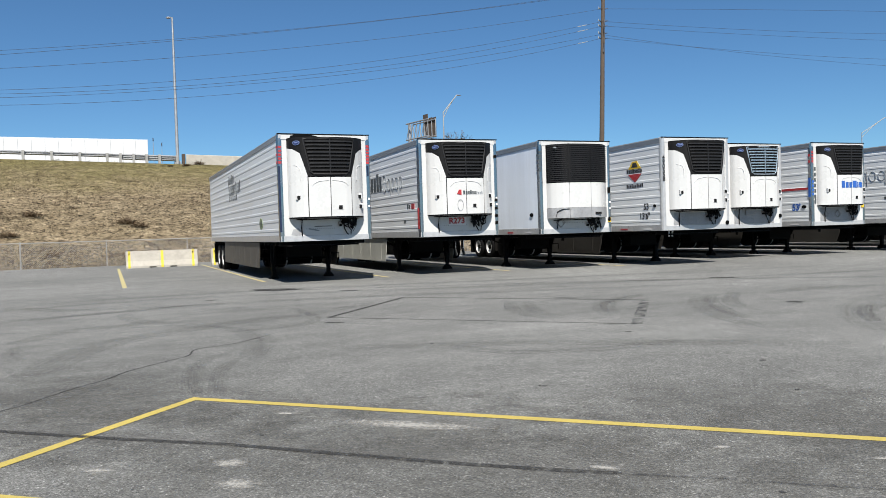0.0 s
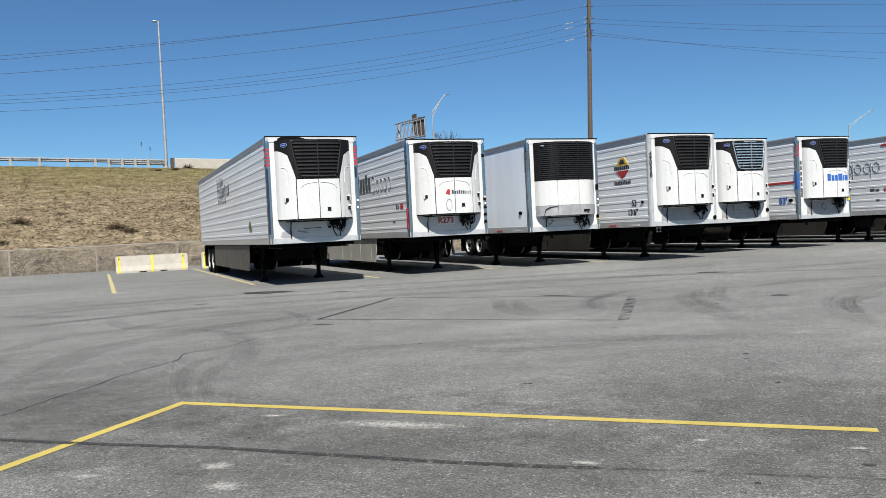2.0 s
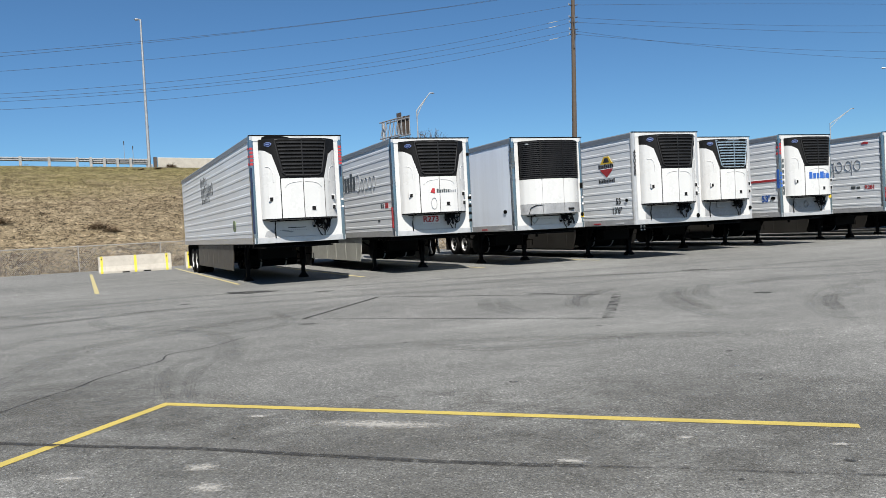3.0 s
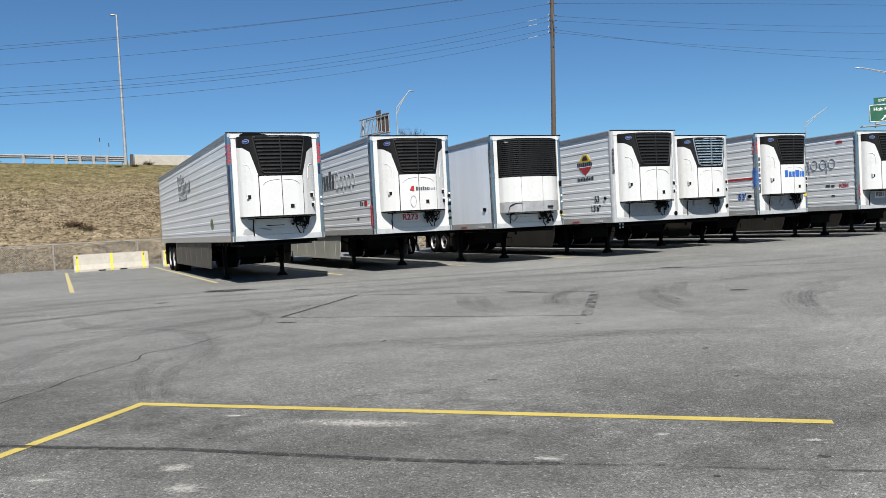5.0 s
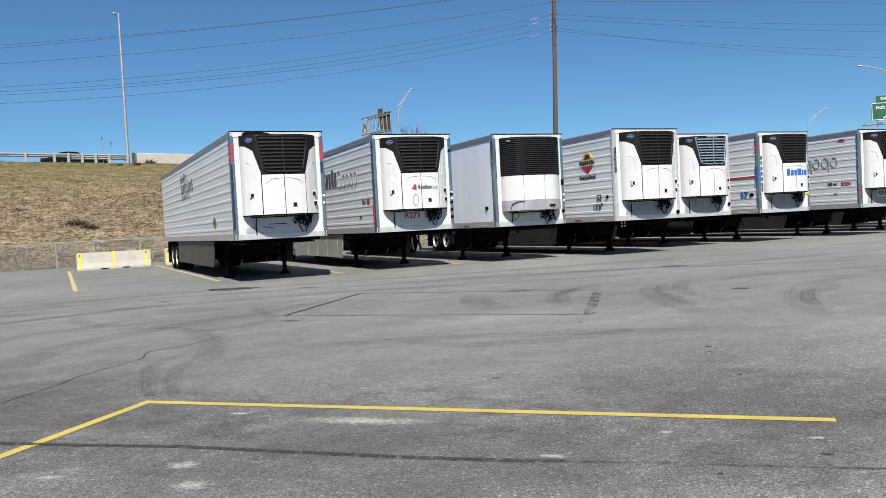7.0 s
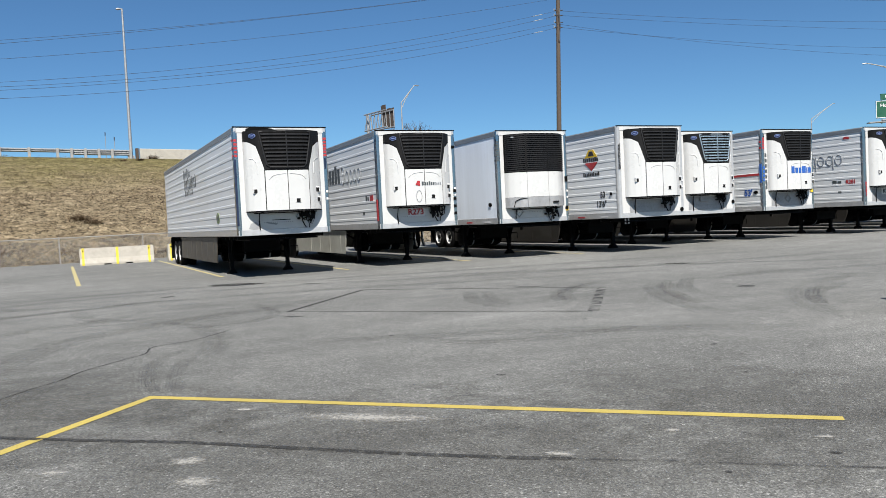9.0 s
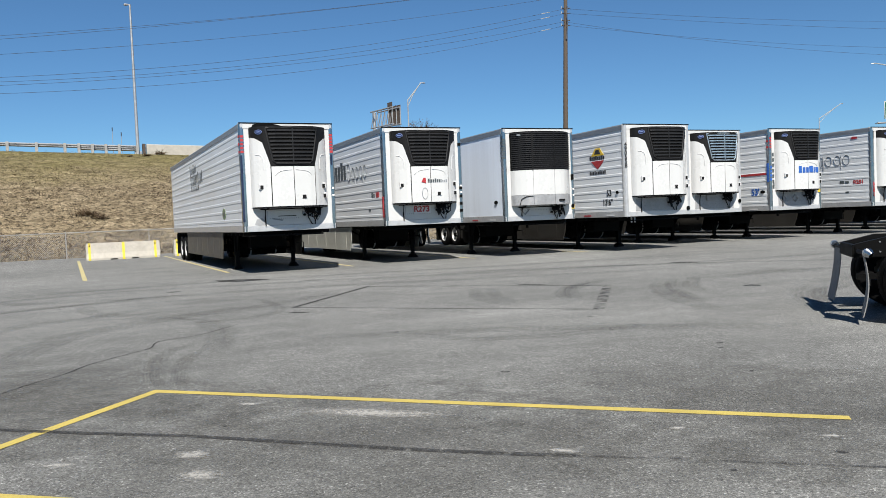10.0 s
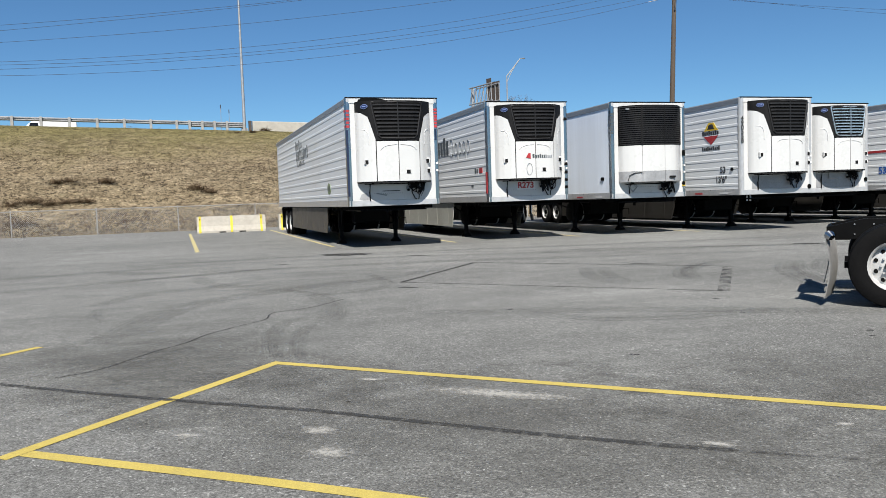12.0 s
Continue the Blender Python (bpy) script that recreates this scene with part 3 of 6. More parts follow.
def build_markings():
    C, E, N = Vector((-3.25, -14.80)), Vector((0.61, -18.33)), Vector((-4.80, -16.68))
    d = (E - C).normalized()
    back = (N - C).normalized()
    lab = "scuffed yellow painted parking line on asphalt"
    ribbon("parking_line", [tuple(C - d * 0.05), tuple(E)], 0.094, YELLOW, lab, "road marking", 0.0036)
    ribbon("parking_line", [tuple(C + back * 0.05), tuple(N + back * 0.12)], 0.094, YELLOW, lab, "road marking", 0.0040)
    ribbon("parking_line", [tuple(N + d * 0.05), (-2.995, -18.115), (-0.85, -20.0)], 0.094, YELLOW, lab, "road marking", 0.0036)
    S = Vector((-5.36, -12.96))
    ribbon("parking_line", [tuple(S), tuple(S + back * 2.4)], 0.094, YELLOW, lab, "road marking", 0.0036)
    lab = "faded yellow painted stall line between trailers"
    for a, b in (((-4.50, 19.2), (-4.01, 2.46)), ((-0.63, 19.9), (-0.19, 1.95)), ((2.9, 19.9), (3.34, 1.04)), ((7.0, 19.9), (7.35, 1.0)), ((10.9, 19.9), (11.25, 0.4))):
        ribbon("stall_line", [a, b], 0.12, FADED, lab, "road marking", 0.006)
    # outline of an old square cut in the asphalt
    L, T, R, B = (-0.80, -9.12), (1.42, -6.24), (4.76, -9.85), (2.64, -12.66)
    for a, b, w in ((L, T, 0.09), (T, R, 0.07), (R, B, 0.16), (B, L, 0.05)):
        ribbon("tar_seam", [a, b], w, RAGGED if w > 0.1 else SEAL, "dark tar seam round an old asphalt patch", "seam", 0.005)
    ribbon("tar_seam", [(-6.4, -13.75), (-5.34, -14.68), (-4.8, -15.15), (-4.38, -15.50), (-3.99, -15.82), (-3.46, -16.23), (-3.19, -16.43), (-2.78, -16.80), (-2.48, -17.08), (-2.04, -17.48), (-1.6, -17.85), (-1.26, -18.11)], 0.062, SEAL, "dark tar-sealed crack across the parking bay", "seam", 0.005)
    ribbon("tar_seam", [(-1.26, -18.11), (-1.05, -18.27), (-0.84, -18.42), (-0.73, -18.53), (-0.2, -18.95), (0.5, -19.5)], 0.034, RAGGED, "thin dark crack across the parking bay", "seam", 0.005)
    ribbon("crack", [(-4.96, -14.62), (-4.65, -14.42), (-4.27, -13.78), (-3.99, -13.40), (-3.80, -13.0), (-3.47, -12.58), (-3.15, -12.19), (-3.02, -11.7), (-2.52, -11.42), (-1.92, -10.68)], 0.022, SEAL, "thin dark wandering crack in the asphalt", "crack", 0.005)
    lab = "faint dark curved tyre tracks on asphalt"
    marks = (
        (0.55, 7, [(-4.91, -13.12), (-4.65, -12.27), (-4.27, -10.84), (-3.6, -9.93), (-2.7, -9.18), (-1.87, -8.71), (-0.97, -8.37), (0.4, -7.2)]),
        (0.16, 4, [(-3.26, -14.64), (-3.23, -13.85), (-3.15, -13.07), (-2.97, -12.59), (-2.7, -12.2)]),
        (0.14, 3, [(-3.08, -14.74), (-3.02, -14.14), (-2.9, -13.34), (-2.7, -12.8)]),
        (0.20, 4, [(-2.9, -9.0), (-2.56, -9.45), (-2.36, -10.23), (-2.33, -11.26), (-2.48, -12.28), (-2.72, -12.84)]),
        (0.16, 3, [(-2.44, -9.54), (-2.19, -10.19), (-2.18, -11.37), (-2.34, -12.38), (-2.61, -12.99)]),
        (0.14, 3, [(-4.97, -11.64), (-5.18, -10.79), (-5.16, -10.15), (-4.85, -10.23)]),
        (0.35, 5, [(-3.96, -6.01), (-3.83, -7.22), (-3.41, -8.22), (-2.8, -8.2)]),
        (0.30, 4, [(-4.73, -14.38), (-4.48, -14.35), (-4.29, -14.05), (-4.02, -13.7)]),
        (0.40, 5, [(-5.33, -9.86), (-4.71, -8.56), (-3.84, -8.18), (-2.93, -7.27)]),
        (0.22, 3, [(-1.04, -7.12), (-1.02, -9.06), (-1.56, -10.02), (-2.47, -10.15)]),
        (0.50, 5, [(-6.35, -2.75), (-5.03, -4.4), (-3.77, -4.87), (-2.06, -5.14)]),
        (0.35, 4, [(-5.5, -6.37), (-4.36, -5.7), (-2.93, -5.15)]),
        (0.40, 5, [(5.95, -9.91), (5.12, -10.88), (4.44, -12.04), (3.93, -13.12), (3.67, -13.83)]),
        (0.25, 4, [(6.33, -9.78), (5.33, -10.94), (4.59, -12.17), (4.22, -13.0)]),
        (0.30, 4, [(6.93, -9.67), (5.81, -10.82), (5.13, -11.86)]),
        (0.45, 6, [(9.2, -11.5), (8.14, -11.94), (7.09, -12.35), (5.94, -13.25), (5.02, -14.25), (4.6, -14.91)]),
        (0.30, 4, [(7.9, -12.4), (7.16, -12.77), (6.53, -13.03), (5.89, -13.5), (5.21, -14.24)]),
        (0.25, 4, [(5.04, -8.91), (3.7, -10.05), (2.92, -11.43)]),
        (0.25, 4, [(5.38, -8.88), (3.92, -9.98), (3.05, -11.54)]),
        (0.25, 4, [(2.72, -8.52), (2.06, -10.12), (1.93, -11.33)]),
        (0.25, 4, [(2.96, -8.74), (2.31, -10.33), (2.24, -11.29)]),
        (0.35, 4, [(-0.32, -13.19), (0.11, -13.97), (0.98, -14.3), (2.11, -14.29)]),
        (0.50, 5, [(7.19, -10.26), (8.66, -9.89), (9.7, -10.15), (12.0, -10.8)]),
        (0.55, 6, [(-7.5, -7.0), (-4.0, -5.5), (-0.5, -5.2), (4.0, -6.5), (9.0, -8.0)]),
        (0.55, 6, [(-8.0, -4.0), (-3.0, -3.0), (2.0, -4.0), (8.0, -6.0), (14.0, -7.0)]),
        (0.55, 6, [(-6.0, -2.2), (0.0, -1.8), (6.0, -3.0), (13.0, -4.0)]),
        (0.50, 6, [(1.5, -3.0), (5.5, -4.6), (9.5, -6.8), (13.0, -9.6)]),
        (0.45, 5, [(-1.6, -12.6), (1.2, -13.8), (3.6, -15.6)]),
    )
    for k, (wide, lines, pts) in enumerate(marks):
        ribbon("tyre_mark", pts, wide, TRACK, lab, "tyre mark", 0.0022 + 0.00004 * k, True, lines + 2, k)
        ribbon("tyre_mark", [(x + 0.05, y + 0.08) for x, y in pts], wide * 1.15, HAZE, lab, "tyre mark", 0.0016 + 0.00002 * k, True)
    rnd = random.Random(19)
    for k in range(40):
        x, y, a = rnd.uniform(-7, 13), rnd.uniform(-11.5, -1.5), rnd.uniform(-0.5, 0.25)
        L, bend = rnd.uniform(1.2, 4.0), rnd.uniform(-0.25, 0.25)
        arc = [(x + L * v * math.cos(a + bend * v), y + L * v * math.sin(a + bend * v)) for v in (0, 0.33, 0.66, 1.0)]
        ribbon("tyre_mark", arc, rnd.uniform(0.08, 0.22), SCUFF if k % 2 else TRACK, "faint worn tyre scuff on the asphalt", "tyre mark", 0.0032 + 0.00003 * k, True, 1 + k % 3, k)
    blotch("oil_stain", -0.45, -1.75, 0.75, 0.45, -40, OIL, "dark oil stain in front of the trailer", "stain", 0.0046, 1)
    for k, (x, y, rx, ry) in enumerate(((-0.47, -15.78, 0.045, 0.03), (-0.01, -18.79, 0.035, 0.025), (-0.4, -12.85, 0.035, 0.05), (2.1, -13.26, 0.05, 0.04), (6.37, -11.69, 0.16, 0.14), (-0.71, -18.73, 0.02, 0.015),
                                        (-0.9, -9.9, 0.2, 0.06), (3.9, -8.6, 0.3, 0.1), (-2.2, -4.0, 0.12, 0.2), (1.0, -3.4, 0.3, 0.12), (9.5, -6.3, 0.35, 0.2))):
        blotch("tar_spot", x, y, rx, ry, -45, SEAL, "small dark tar spot on the asphalt", "stain", 0.0047, 5 + k)
    rnd = random.Random(77)
    for k in range(18):
        x, y, r = rnd.uniform(-5.5, 8.0), rnd.uniform(-17.5, -3.0), rnd.uniform(0.012, 0.034)
        blotch("tar_spot", x, y, r * 1.4, r, rnd.uniform(0, 180), SEAL, "small dark tar spot on the asphalt", "stain", 0.0047, 40 + k)
    # three wide soft patches that darken the asphalt round the bay
    for k, (x, y, rx, ry, a) in enumerate(((-2.0, -17.3, 3.4, 1.5, -42), (0.6, -17.8, 2.6, 1.8, -42), (-4.2, -14.6, 2.6, 1.6, -50))):
        soft_patch("dark_patch", x, y, rx * 1.25, ry * 1.25, a, BAYFILM, "wide faint dark patch on the asphalt", "stain", 0.0020 + 0.0001 * k)
    for k, (x, y, rx, ry, a) in enumerate(((-1.92, -16.54, 0.46, 0.11, -40), (-3.18, -16.92, 0.13, 0.09, -40), (-3.19, -17.35, 0.14, 0.10, -40), (-3.92, -16.72, 0.10, 0.06, -40), (-0.43, -17.96, 0.06, 0.04, -40),
                                           (0.19, -18.55, 0.07, 0.04, -40), (-1.27, -18.0, 0.10, 0.05, -40), (-2.65, -15.75, 0.12, 0.05, -40))):
        soft_patch("chalk_scuff", x, y, rx * (1.5 if k else 2.0), ry * (1.5 if k else 1.7), a, CHALK, "pale scuffed patch on the asphalt", "stain", 0.0049 + 0.0003 * k)


# ---------------------------------------------------------------- fences, rails and barriers
def build_fence():
    f = thing("chain_link_fence", "low galvanised chain-link fence at the foot of the embankment", "fence")
    y, h = 24.3, 1.35
    xs = [-42.05 + 4.1 * k for k in range(17)]
    for k, x in enumerate(xs):
        r = 0.04 if k % 4 == 0 else 0.028
        part("post", tube([(x, y, 0), (x, y, h + 0.05), (x, y, h + 0.08)], [r, r, r * 0.5], 8), POSTGREY, f)
    part("top_rail", tube([(xs[0], y, h), (xs[-1], y, h)], 0.024, 8), POSTGREY, f)
    verts, faces = [], []
    step, w = 0.10, 0.0042
    x = xs[0] - h
    while x < xs[-1]:
        for sgn in (1, -1):
            x0, x1 = (x, x + h) if sgn > 0 else (x + h, x)
            b = len(verts)
            verts += [(x0 - w, y + 0.02, 0.03), (x0 + w, y + 0.02, 0.03), (x1 + w, y + 0.02, h), (x1 - w, y + 0.02, h)]
            faces.append((b, b + 1, b + 2, b + 3))
        x += step
    me = bpy.data.meshes.new("wire_mesh")
    me.from_pydata(verts, [], faces)
    me.materials.append(MESHWIRE)
    tagged(shared("wire_mesh", me, f), kind="stuff")


def build_barrier(x, y):
    b = thing("concrete_barrier", "pale concrete traffic barrier with yellow painted stripes", "barrier", pose(x, y, 0, 0, 0, 0.5), "barriers at the stall ends")
    prof = [(-0.30, 0.0), (0.30, 0.0), (0.30, 0.10), (0.19, 0.33), (0.10, 0.81), (-0.10, 0.81), (-0.19, 0.33), (-0.30, 0.10)]
    bm = prism(prof, "x", 0, 3.3, 0.02)
    part("body", bm, CONCRETE, b)
    outer = [(-0.304, 0.0), (-0.304, 0.10), (-0.194, 0.33), (-0.104, 0.812), (0.09, 0.814), (0.09, 0.80), (-0.10, 0.80), (-0.18, 0.33), (-0.29, 0.10), (-0.29, 0.0)]
    for x0, x1 in ((0.10, 0.21), (1.59, 1.71), (3.03, 3.14)):
        part("stripe", prism(outer, "x", x0, x1), BRIGHTYEL, b, "bright yellow painted stripe")
    # holes and slots are black shapes on the face, painted as shaded hollows
    for x0 in (0.14, 3.07):
        part("hole", prism(ellipse(x0 + 0.015, 0.68, 0.03, 0.045, 10), "y", -0.145, -0.10), PIT, b)
    for x0 in (1.05, 2.0):
        part("slot", boxes((x0, -0.312, 0.0, x0 + 0.32, -0.25, 0.055)), PIT, b)


def build_guard_rail():
    g = thing("guard_rail", "galvanised steel guard rail along the motorway edge", "guard rail")
    ss = [11.05 - 0.2, 9.52, 8.57, 7.62, 6.67] + [5.71 - 1.905 * k for k in range(28)]
    for s in ss:
        p = road_point(s, -0.22)
        q = bmesh.new()
        add_box(q, -0.10, -0.09, -0.9, 0.10, 0.09, 0.59, 0.01)
        ob = part("post", q, POSTGREY, g)
        ob.matrix_basis = Matrix.Translation(p) @ pose(0, 0, 0, 0, 0, 5)

    def beam(s0, s1, lo, hi, waves, parent_name):
        prof = []
        n = waves * 8
        for k in range(n + 1):
            v = k / n
            prof.append((-0.06 + 0.055 * math.cos(v * waves * math.tau), lo + (hi - lo) * v))
        bm = bmesh.new()
        prev = None
        m = max(1, int((s1 - s0) / 3.81))
        for k in range(m + 1):
            s = s0 + (s1 - s0) * k / m
            row = [bm.verts.new(road_point(s, o, u)) for o, u in prof] + [bm.verts.new(road_point(s, o + 0.006, u)) for o, u in reversed(prof)]
            if prev:
                for j in range(len(row)):
                    j2 = (j + 1) % len(row)
                    bm.faces.new((prev[j], row[j], row[j2], prev[j2]))
            prev = row
        part(parent_name, bm, BEAM, g, smooth=True)
    beam(-48, 6.7, 0.27, 0.57, 2, "beam")
    beam(6.7, 11.0, 0.12, 0.57, 3, "end_beam")
    for s, off in ((9.21, 0.9), (9.82, 0.6)):
        m = thing("marker_post", "thin white delineator post with a dark tip", "marker post", Matrix.Translation(road_point(s, off)), "delineator posts")
        h = 1.75 if s < 9.5 else 1.35
        part("stake", tube([(0, 0, 0), (0, 0, h)], 0.022, 6), GALV, m)
        part("tip", tube([(0, 0, h), (0.005, 0, h + 0.28)], 0.04, 6), WIRE, m)


def build_parapet():
    w = thing("bridge_parapet", "pale concrete bridge parapet at the road edge", "parapet wall")
    prof = [(-0.16, -0.5), (0.20, -0.5), (0.20, 0.0), (0.10, 0.65), (-0.10, 0.69), (-0.16, 0.65)]
    bm = bmesh.new()
    prev = None
    for s in (11.55, 20, 32, 45, 60, 85):
        row = [bm.verts.new(road_point(s, o, u)) for o, u in prof]
        if prev:
            for j in range(6):
                bm.faces.new((prev[j], row[j], row[(j + 1) % 6], prev[(j + 1) % 6]))
        else:
            bm.faces.new(row)
        prev = row
    bm.faces.new(prev[::-1])
    part("wall", bm, CONCRETE, w)
    e = part("end_post", boxes((-0.11, -0.2, -0.5, 0.11, 0.2, 0.71), bevel=0.02), RUST, w, "dark rusty end post")
    e.matrix_basis = Matrix.Translation(road_point(11.36)) @ pose(0, 0, 0, 0, 0, 5)


def street_lamp(x, y, z, height, arm, reach, rise, label, plain=True, at_base=0.13):
    """A tapered mast; arm: the compass direction (degrees from +y to +x) of its arm, reach and rise in metres."""
    m = thing("street_lamp", label, "street lamp", pose(x, y, z), "motorway lamps")
    part("base", boxes((-0.26, -0.26, -0.3, 0.26, 0.26, 0.14), bevel=0.02), GALV, m)
    part("mast", tube([(0, 0, 0.1), (0, 0, height * 0.5), (0, 0, height)], [at_base, at_base * 0.8, at_base * 0.55], 12), GALV, m, smooth=True)
    d = Vector((math.sin(radians(arm)), math.cos(radians(arm)), 0))
    pts = [Vector((0, 0, height - 0.1)) + d * reach * k / 6 + Vector((0, 0, rise * (math.sin(k / 6 * math.pi / 2) if plain else k / 6))) for k in range(7)]
    part("arm", tube(pts, 0.045 if plain else 0.065, 8), POSTGREY, m)
    if not plain:
        part("brace", tube([Vector((0, 0, height - 0.9)), pts[2] - Vector((0, 0, 0.25)), pts[5]], 0.045, 6), POSTGREY, m)
    p = pts[-1]
    head = bmesh.new()
    k = 0.5 if plain else 1.0
    add_tube(head, [p - d * 0.05, p + d * 0.12 * k, p + d * 0.5 * k, p + d * 0.72 * k], [0.05, 0.12, 0.15, 0.05], 10)
    for v in head.verts:
        v.co.z = p.z + (v.co.z - p.z) * 0.6
    part("lamp_head", head, GALV, m, smooth=True)


def build_lamps():
    p = road_point(10.95, 0.25)
    street_lamp(p.x, p.y, p.z, 11.6, -65, 0.14, 0.10, "tall galvanised street lamp on the motorway verge")
    street_lamp(34.3, 75.4, 6.2, 10.6, 78, 2.2, 2.4, "galvanised street lamp with a raked arm beyond the trailers", False)
    street_lamp(119.9, 86.2, 5.4, 11.3, 80, 7.3, 3.1, "far galvanised street lamp with a long raked arm", False)
    street_lamp(95.5, 49.0, 4.6, 13.2, -62, 5.4, 1.3, "galvanised street lamp with a double curved arm", False)


def build_pole():
    bx, by = 26.94, 26.3
    u = thing("utility_pole", "weathered brown wooden utility pole with insulators", "utility pole", pose(bx - 0.27, by, 0, 0, 2.3, 0))
    part("shaft", tube([(0, 0, -0.3), (0, 0, 9), (0, 0, 18.6)], [0.19, 0.165, 0.12], 14), WOOD, u, smooth=True)
    for z in (14.4, 14.75, 15.25, 15.6, 16.45):
        part("bracket", tube([(-0.34, -0.05, z), (-0.1, 0, z - 0.05), (0.34, -0.05, z + 0.05)], 0.035, 6), WIRE, u)
        part("insulator", tube([(-0.36, -0.05, z - 0.05), (-0.36, -0.05, z + 0.10)], [0.03, 0.022], 8), POSTGREY, u)
    part("conduit", tube([(-0.05, -0.19, 13.4), (0.03, -0.2, 14.4), (-0.05, -0.2, 15.2), (0.02, -0.19, 15.7)], 0.045, 6), WIRE, u)


def build_wires():
    def para(pts, x):
        (a, p), (b, q), (c, r) = pts
        return p * (x - b) * (x - c) / ((a - b) * (a - c)) + q * (x - a) * (x - c) / ((b - a) * (b - c)) + r * (x - a) * (x - b) / ((c - a) * (c - b))
    left = [((-7.5, 11.91), (7.6, 14.01), (27.1, 17.6)), ((-7.5, 11.73), (7.6, 13.97), (27.1, 17.5)), ((-7.5, 10.93), (7.5, 12.86), (27.1, 16.38)), ((-7.6, 9.71), (7.5, 11.5), (27.1, 15.51)),
            ((-7.6, 9.47), (7.4, 11.13), (27.1, 15.19)), ((-7.6, 9.29), (7.4, 10.92), (27.1, 14.64)), ((-7.7, 8.85), (7.4, 10.41), (27.1, 14.36))]
    right = [((27.1, 16.4), (44.4, 17.51), (61.9, 18.48)), ((27.1, 15.54), (44.3, 15.86), (61.8, 16.69)), ((27.1, 15.22), (44.3, 15.46), (61.8, 16.0)), ((27.1, 14.4), (44.2, 14.08), (61.7, 14.41)), ((27.1, 14.62), (44.2, 13.81), (61.7, 13.72))]
    w = thing("power_lines", "thin dark overhead power lines strung from the wooden pole", "power line")
    for pts, x0, x1 in [(p, -45, 27.1) for p in left] + [(p, 27.1, 75) for p in right]:
        n = 40
        bm = tube([(x0 + (x1 - x0) * k / n, 26.2, para(pts, x0 + (x1 - x0) * k / n)) for k in range(n + 1)], 0.0085, 4)
        part("cable", bm, WIRE, w)
    for k in (3, 4, 6):
        part("sleeve", tube([(25.2, 26.2, para(left[k], 25.2)), (25.95, 26.2, para(left[k], 25.95))], 0.022, 6), POSTGREY, w, "pale cable sleeve")


def build_signs():
    # overhead sign frame seen from behind
    a, b = Vector((28.8, 73.0, 0)), Vector((29.89, 67.85, 0))
    g = thing("overhead_sign_frame", "steel truss sign frame seen from behind over the motorway", "road sign")
    d = (b - a).normalized()
    n = Vector((-d.y, d.x, 0))
    z0, z1 = 12.7, 14.7
    L = (b - a).length
    chords = bmesh.new()
    for z in (z0, z1):
        for o in (-0.5, 0.5):
            add_tube(chords, [a + n * o + Vector((0, 0, z)), b + n * o + Vector((0, 0, z))], 0.09, 6)
    part("chords", chords, GALV, g)
    for k in range(7):
        p = a + d * L * k / 6
        br = bmesh.new()
        add_tube(br, [p + n * 0.5 + Vector((0, 0, z0)), p + n * 0.5 + Vector((0, 0, z1))], 0.06, 6)
        if k < 6:
            q = a + d * L * (k + 1) / 6
            add_tube(br, [p - n * 0.5 + Vector((0, 0, z0)), q - n * 0.5 + Vector((0, 0, z1))], 0.05, 6)
        part("brace", br, GALV, g)
    for s0, s1, h0, h1 in ((0.44, 0.64, z0 + 0.25, z1 + 0.9), (0.66, 0.81, z0 + 0.1, z1 + 0.35), (0.83, 0.99, z0 - 0.1, z1 + 0.3)):
        p0, p1 = a + d * L * s0 + n * 0.56, a + d * L * s1 + n * 0.56
        bm = bmesh.new()
        vs = [bm.verts.new(p) for p in ((*p0.xy, h0), (*p1.xy, h0), (*p1.xy, h1), (*p0.xy, h1))]
        vs2 = [bm.verts.new(v.co + n * 0.06) for v in vs]
        bm.faces.new(vs), bm.faces.new(vs2[::-1])
        for i in range(4):
            bm.faces.new((vs[i], vs2[i], vs2[(i + 1) % 4], vs[(i + 1) % 4]))
        part("sign_panel", bm, RUST, g, "dark weathered back of a sign panel")
    part("column", tube([a + Vector((0, 0, 6.0)), a + Vector((0, 0, z1))], 0.22, 10), GALV, g)
    # green exit sign
    s = thing("exit_sign", "green motorway exit sign with white lettering", "road sign", pose(77.2, 40.15, 0.15, 0, 0, -38))
    part("panel", boxes((0, 0, 10.05, 5.4, 0.08, 12.0), bevel=0.02), SIGNGREEN, s)
    part("exit_tab", boxes((0.50, 0, 12.06, 3.9, 0.08, 12.75), bevel=0.02), SIGNGREEN, s)
    rim = bmesh.new()
    for r in ((0.03, -0.012, 10.08, 5.37, -0.002, 10.14), (0.03, -0.012, 11.91, 5.37, -0.002, 11.97), (0.03, -0.012, 10.14, 0.09, -0.002, 11.91), (5.31, -0.012, 10.14, 5.37, -0.002, 11.91)):
        add_box(rim, *r)
    part("border", rim, SIGNWHITE, s)
    shared("lettering", text_mesh("Holt Rd", 0.52, SIGNWHITE, 0.012), s, Matrix.Translation((1.28, -0.012, 11.45)) @ ON_FRONT)
    shared("lettering", text_mesh("EXIT 7", 0.38, SIGNWHITE, 0.010), s, Matrix.Translation((1.50, -0.012, 12.42)) @ ON_FRONT)
    arrow = [(1.25, 10.25), (1.38, 10.20), (1.72, 10.55), (1.78, 10.40), (1.95, 10.85), (1.50, 10.68), (1.64, 10.62)]
    part("arrow", prism([(x - 0.1, z) for x, z in arrow], "y", -0.012, -0.002), SIGNWHITE, s)
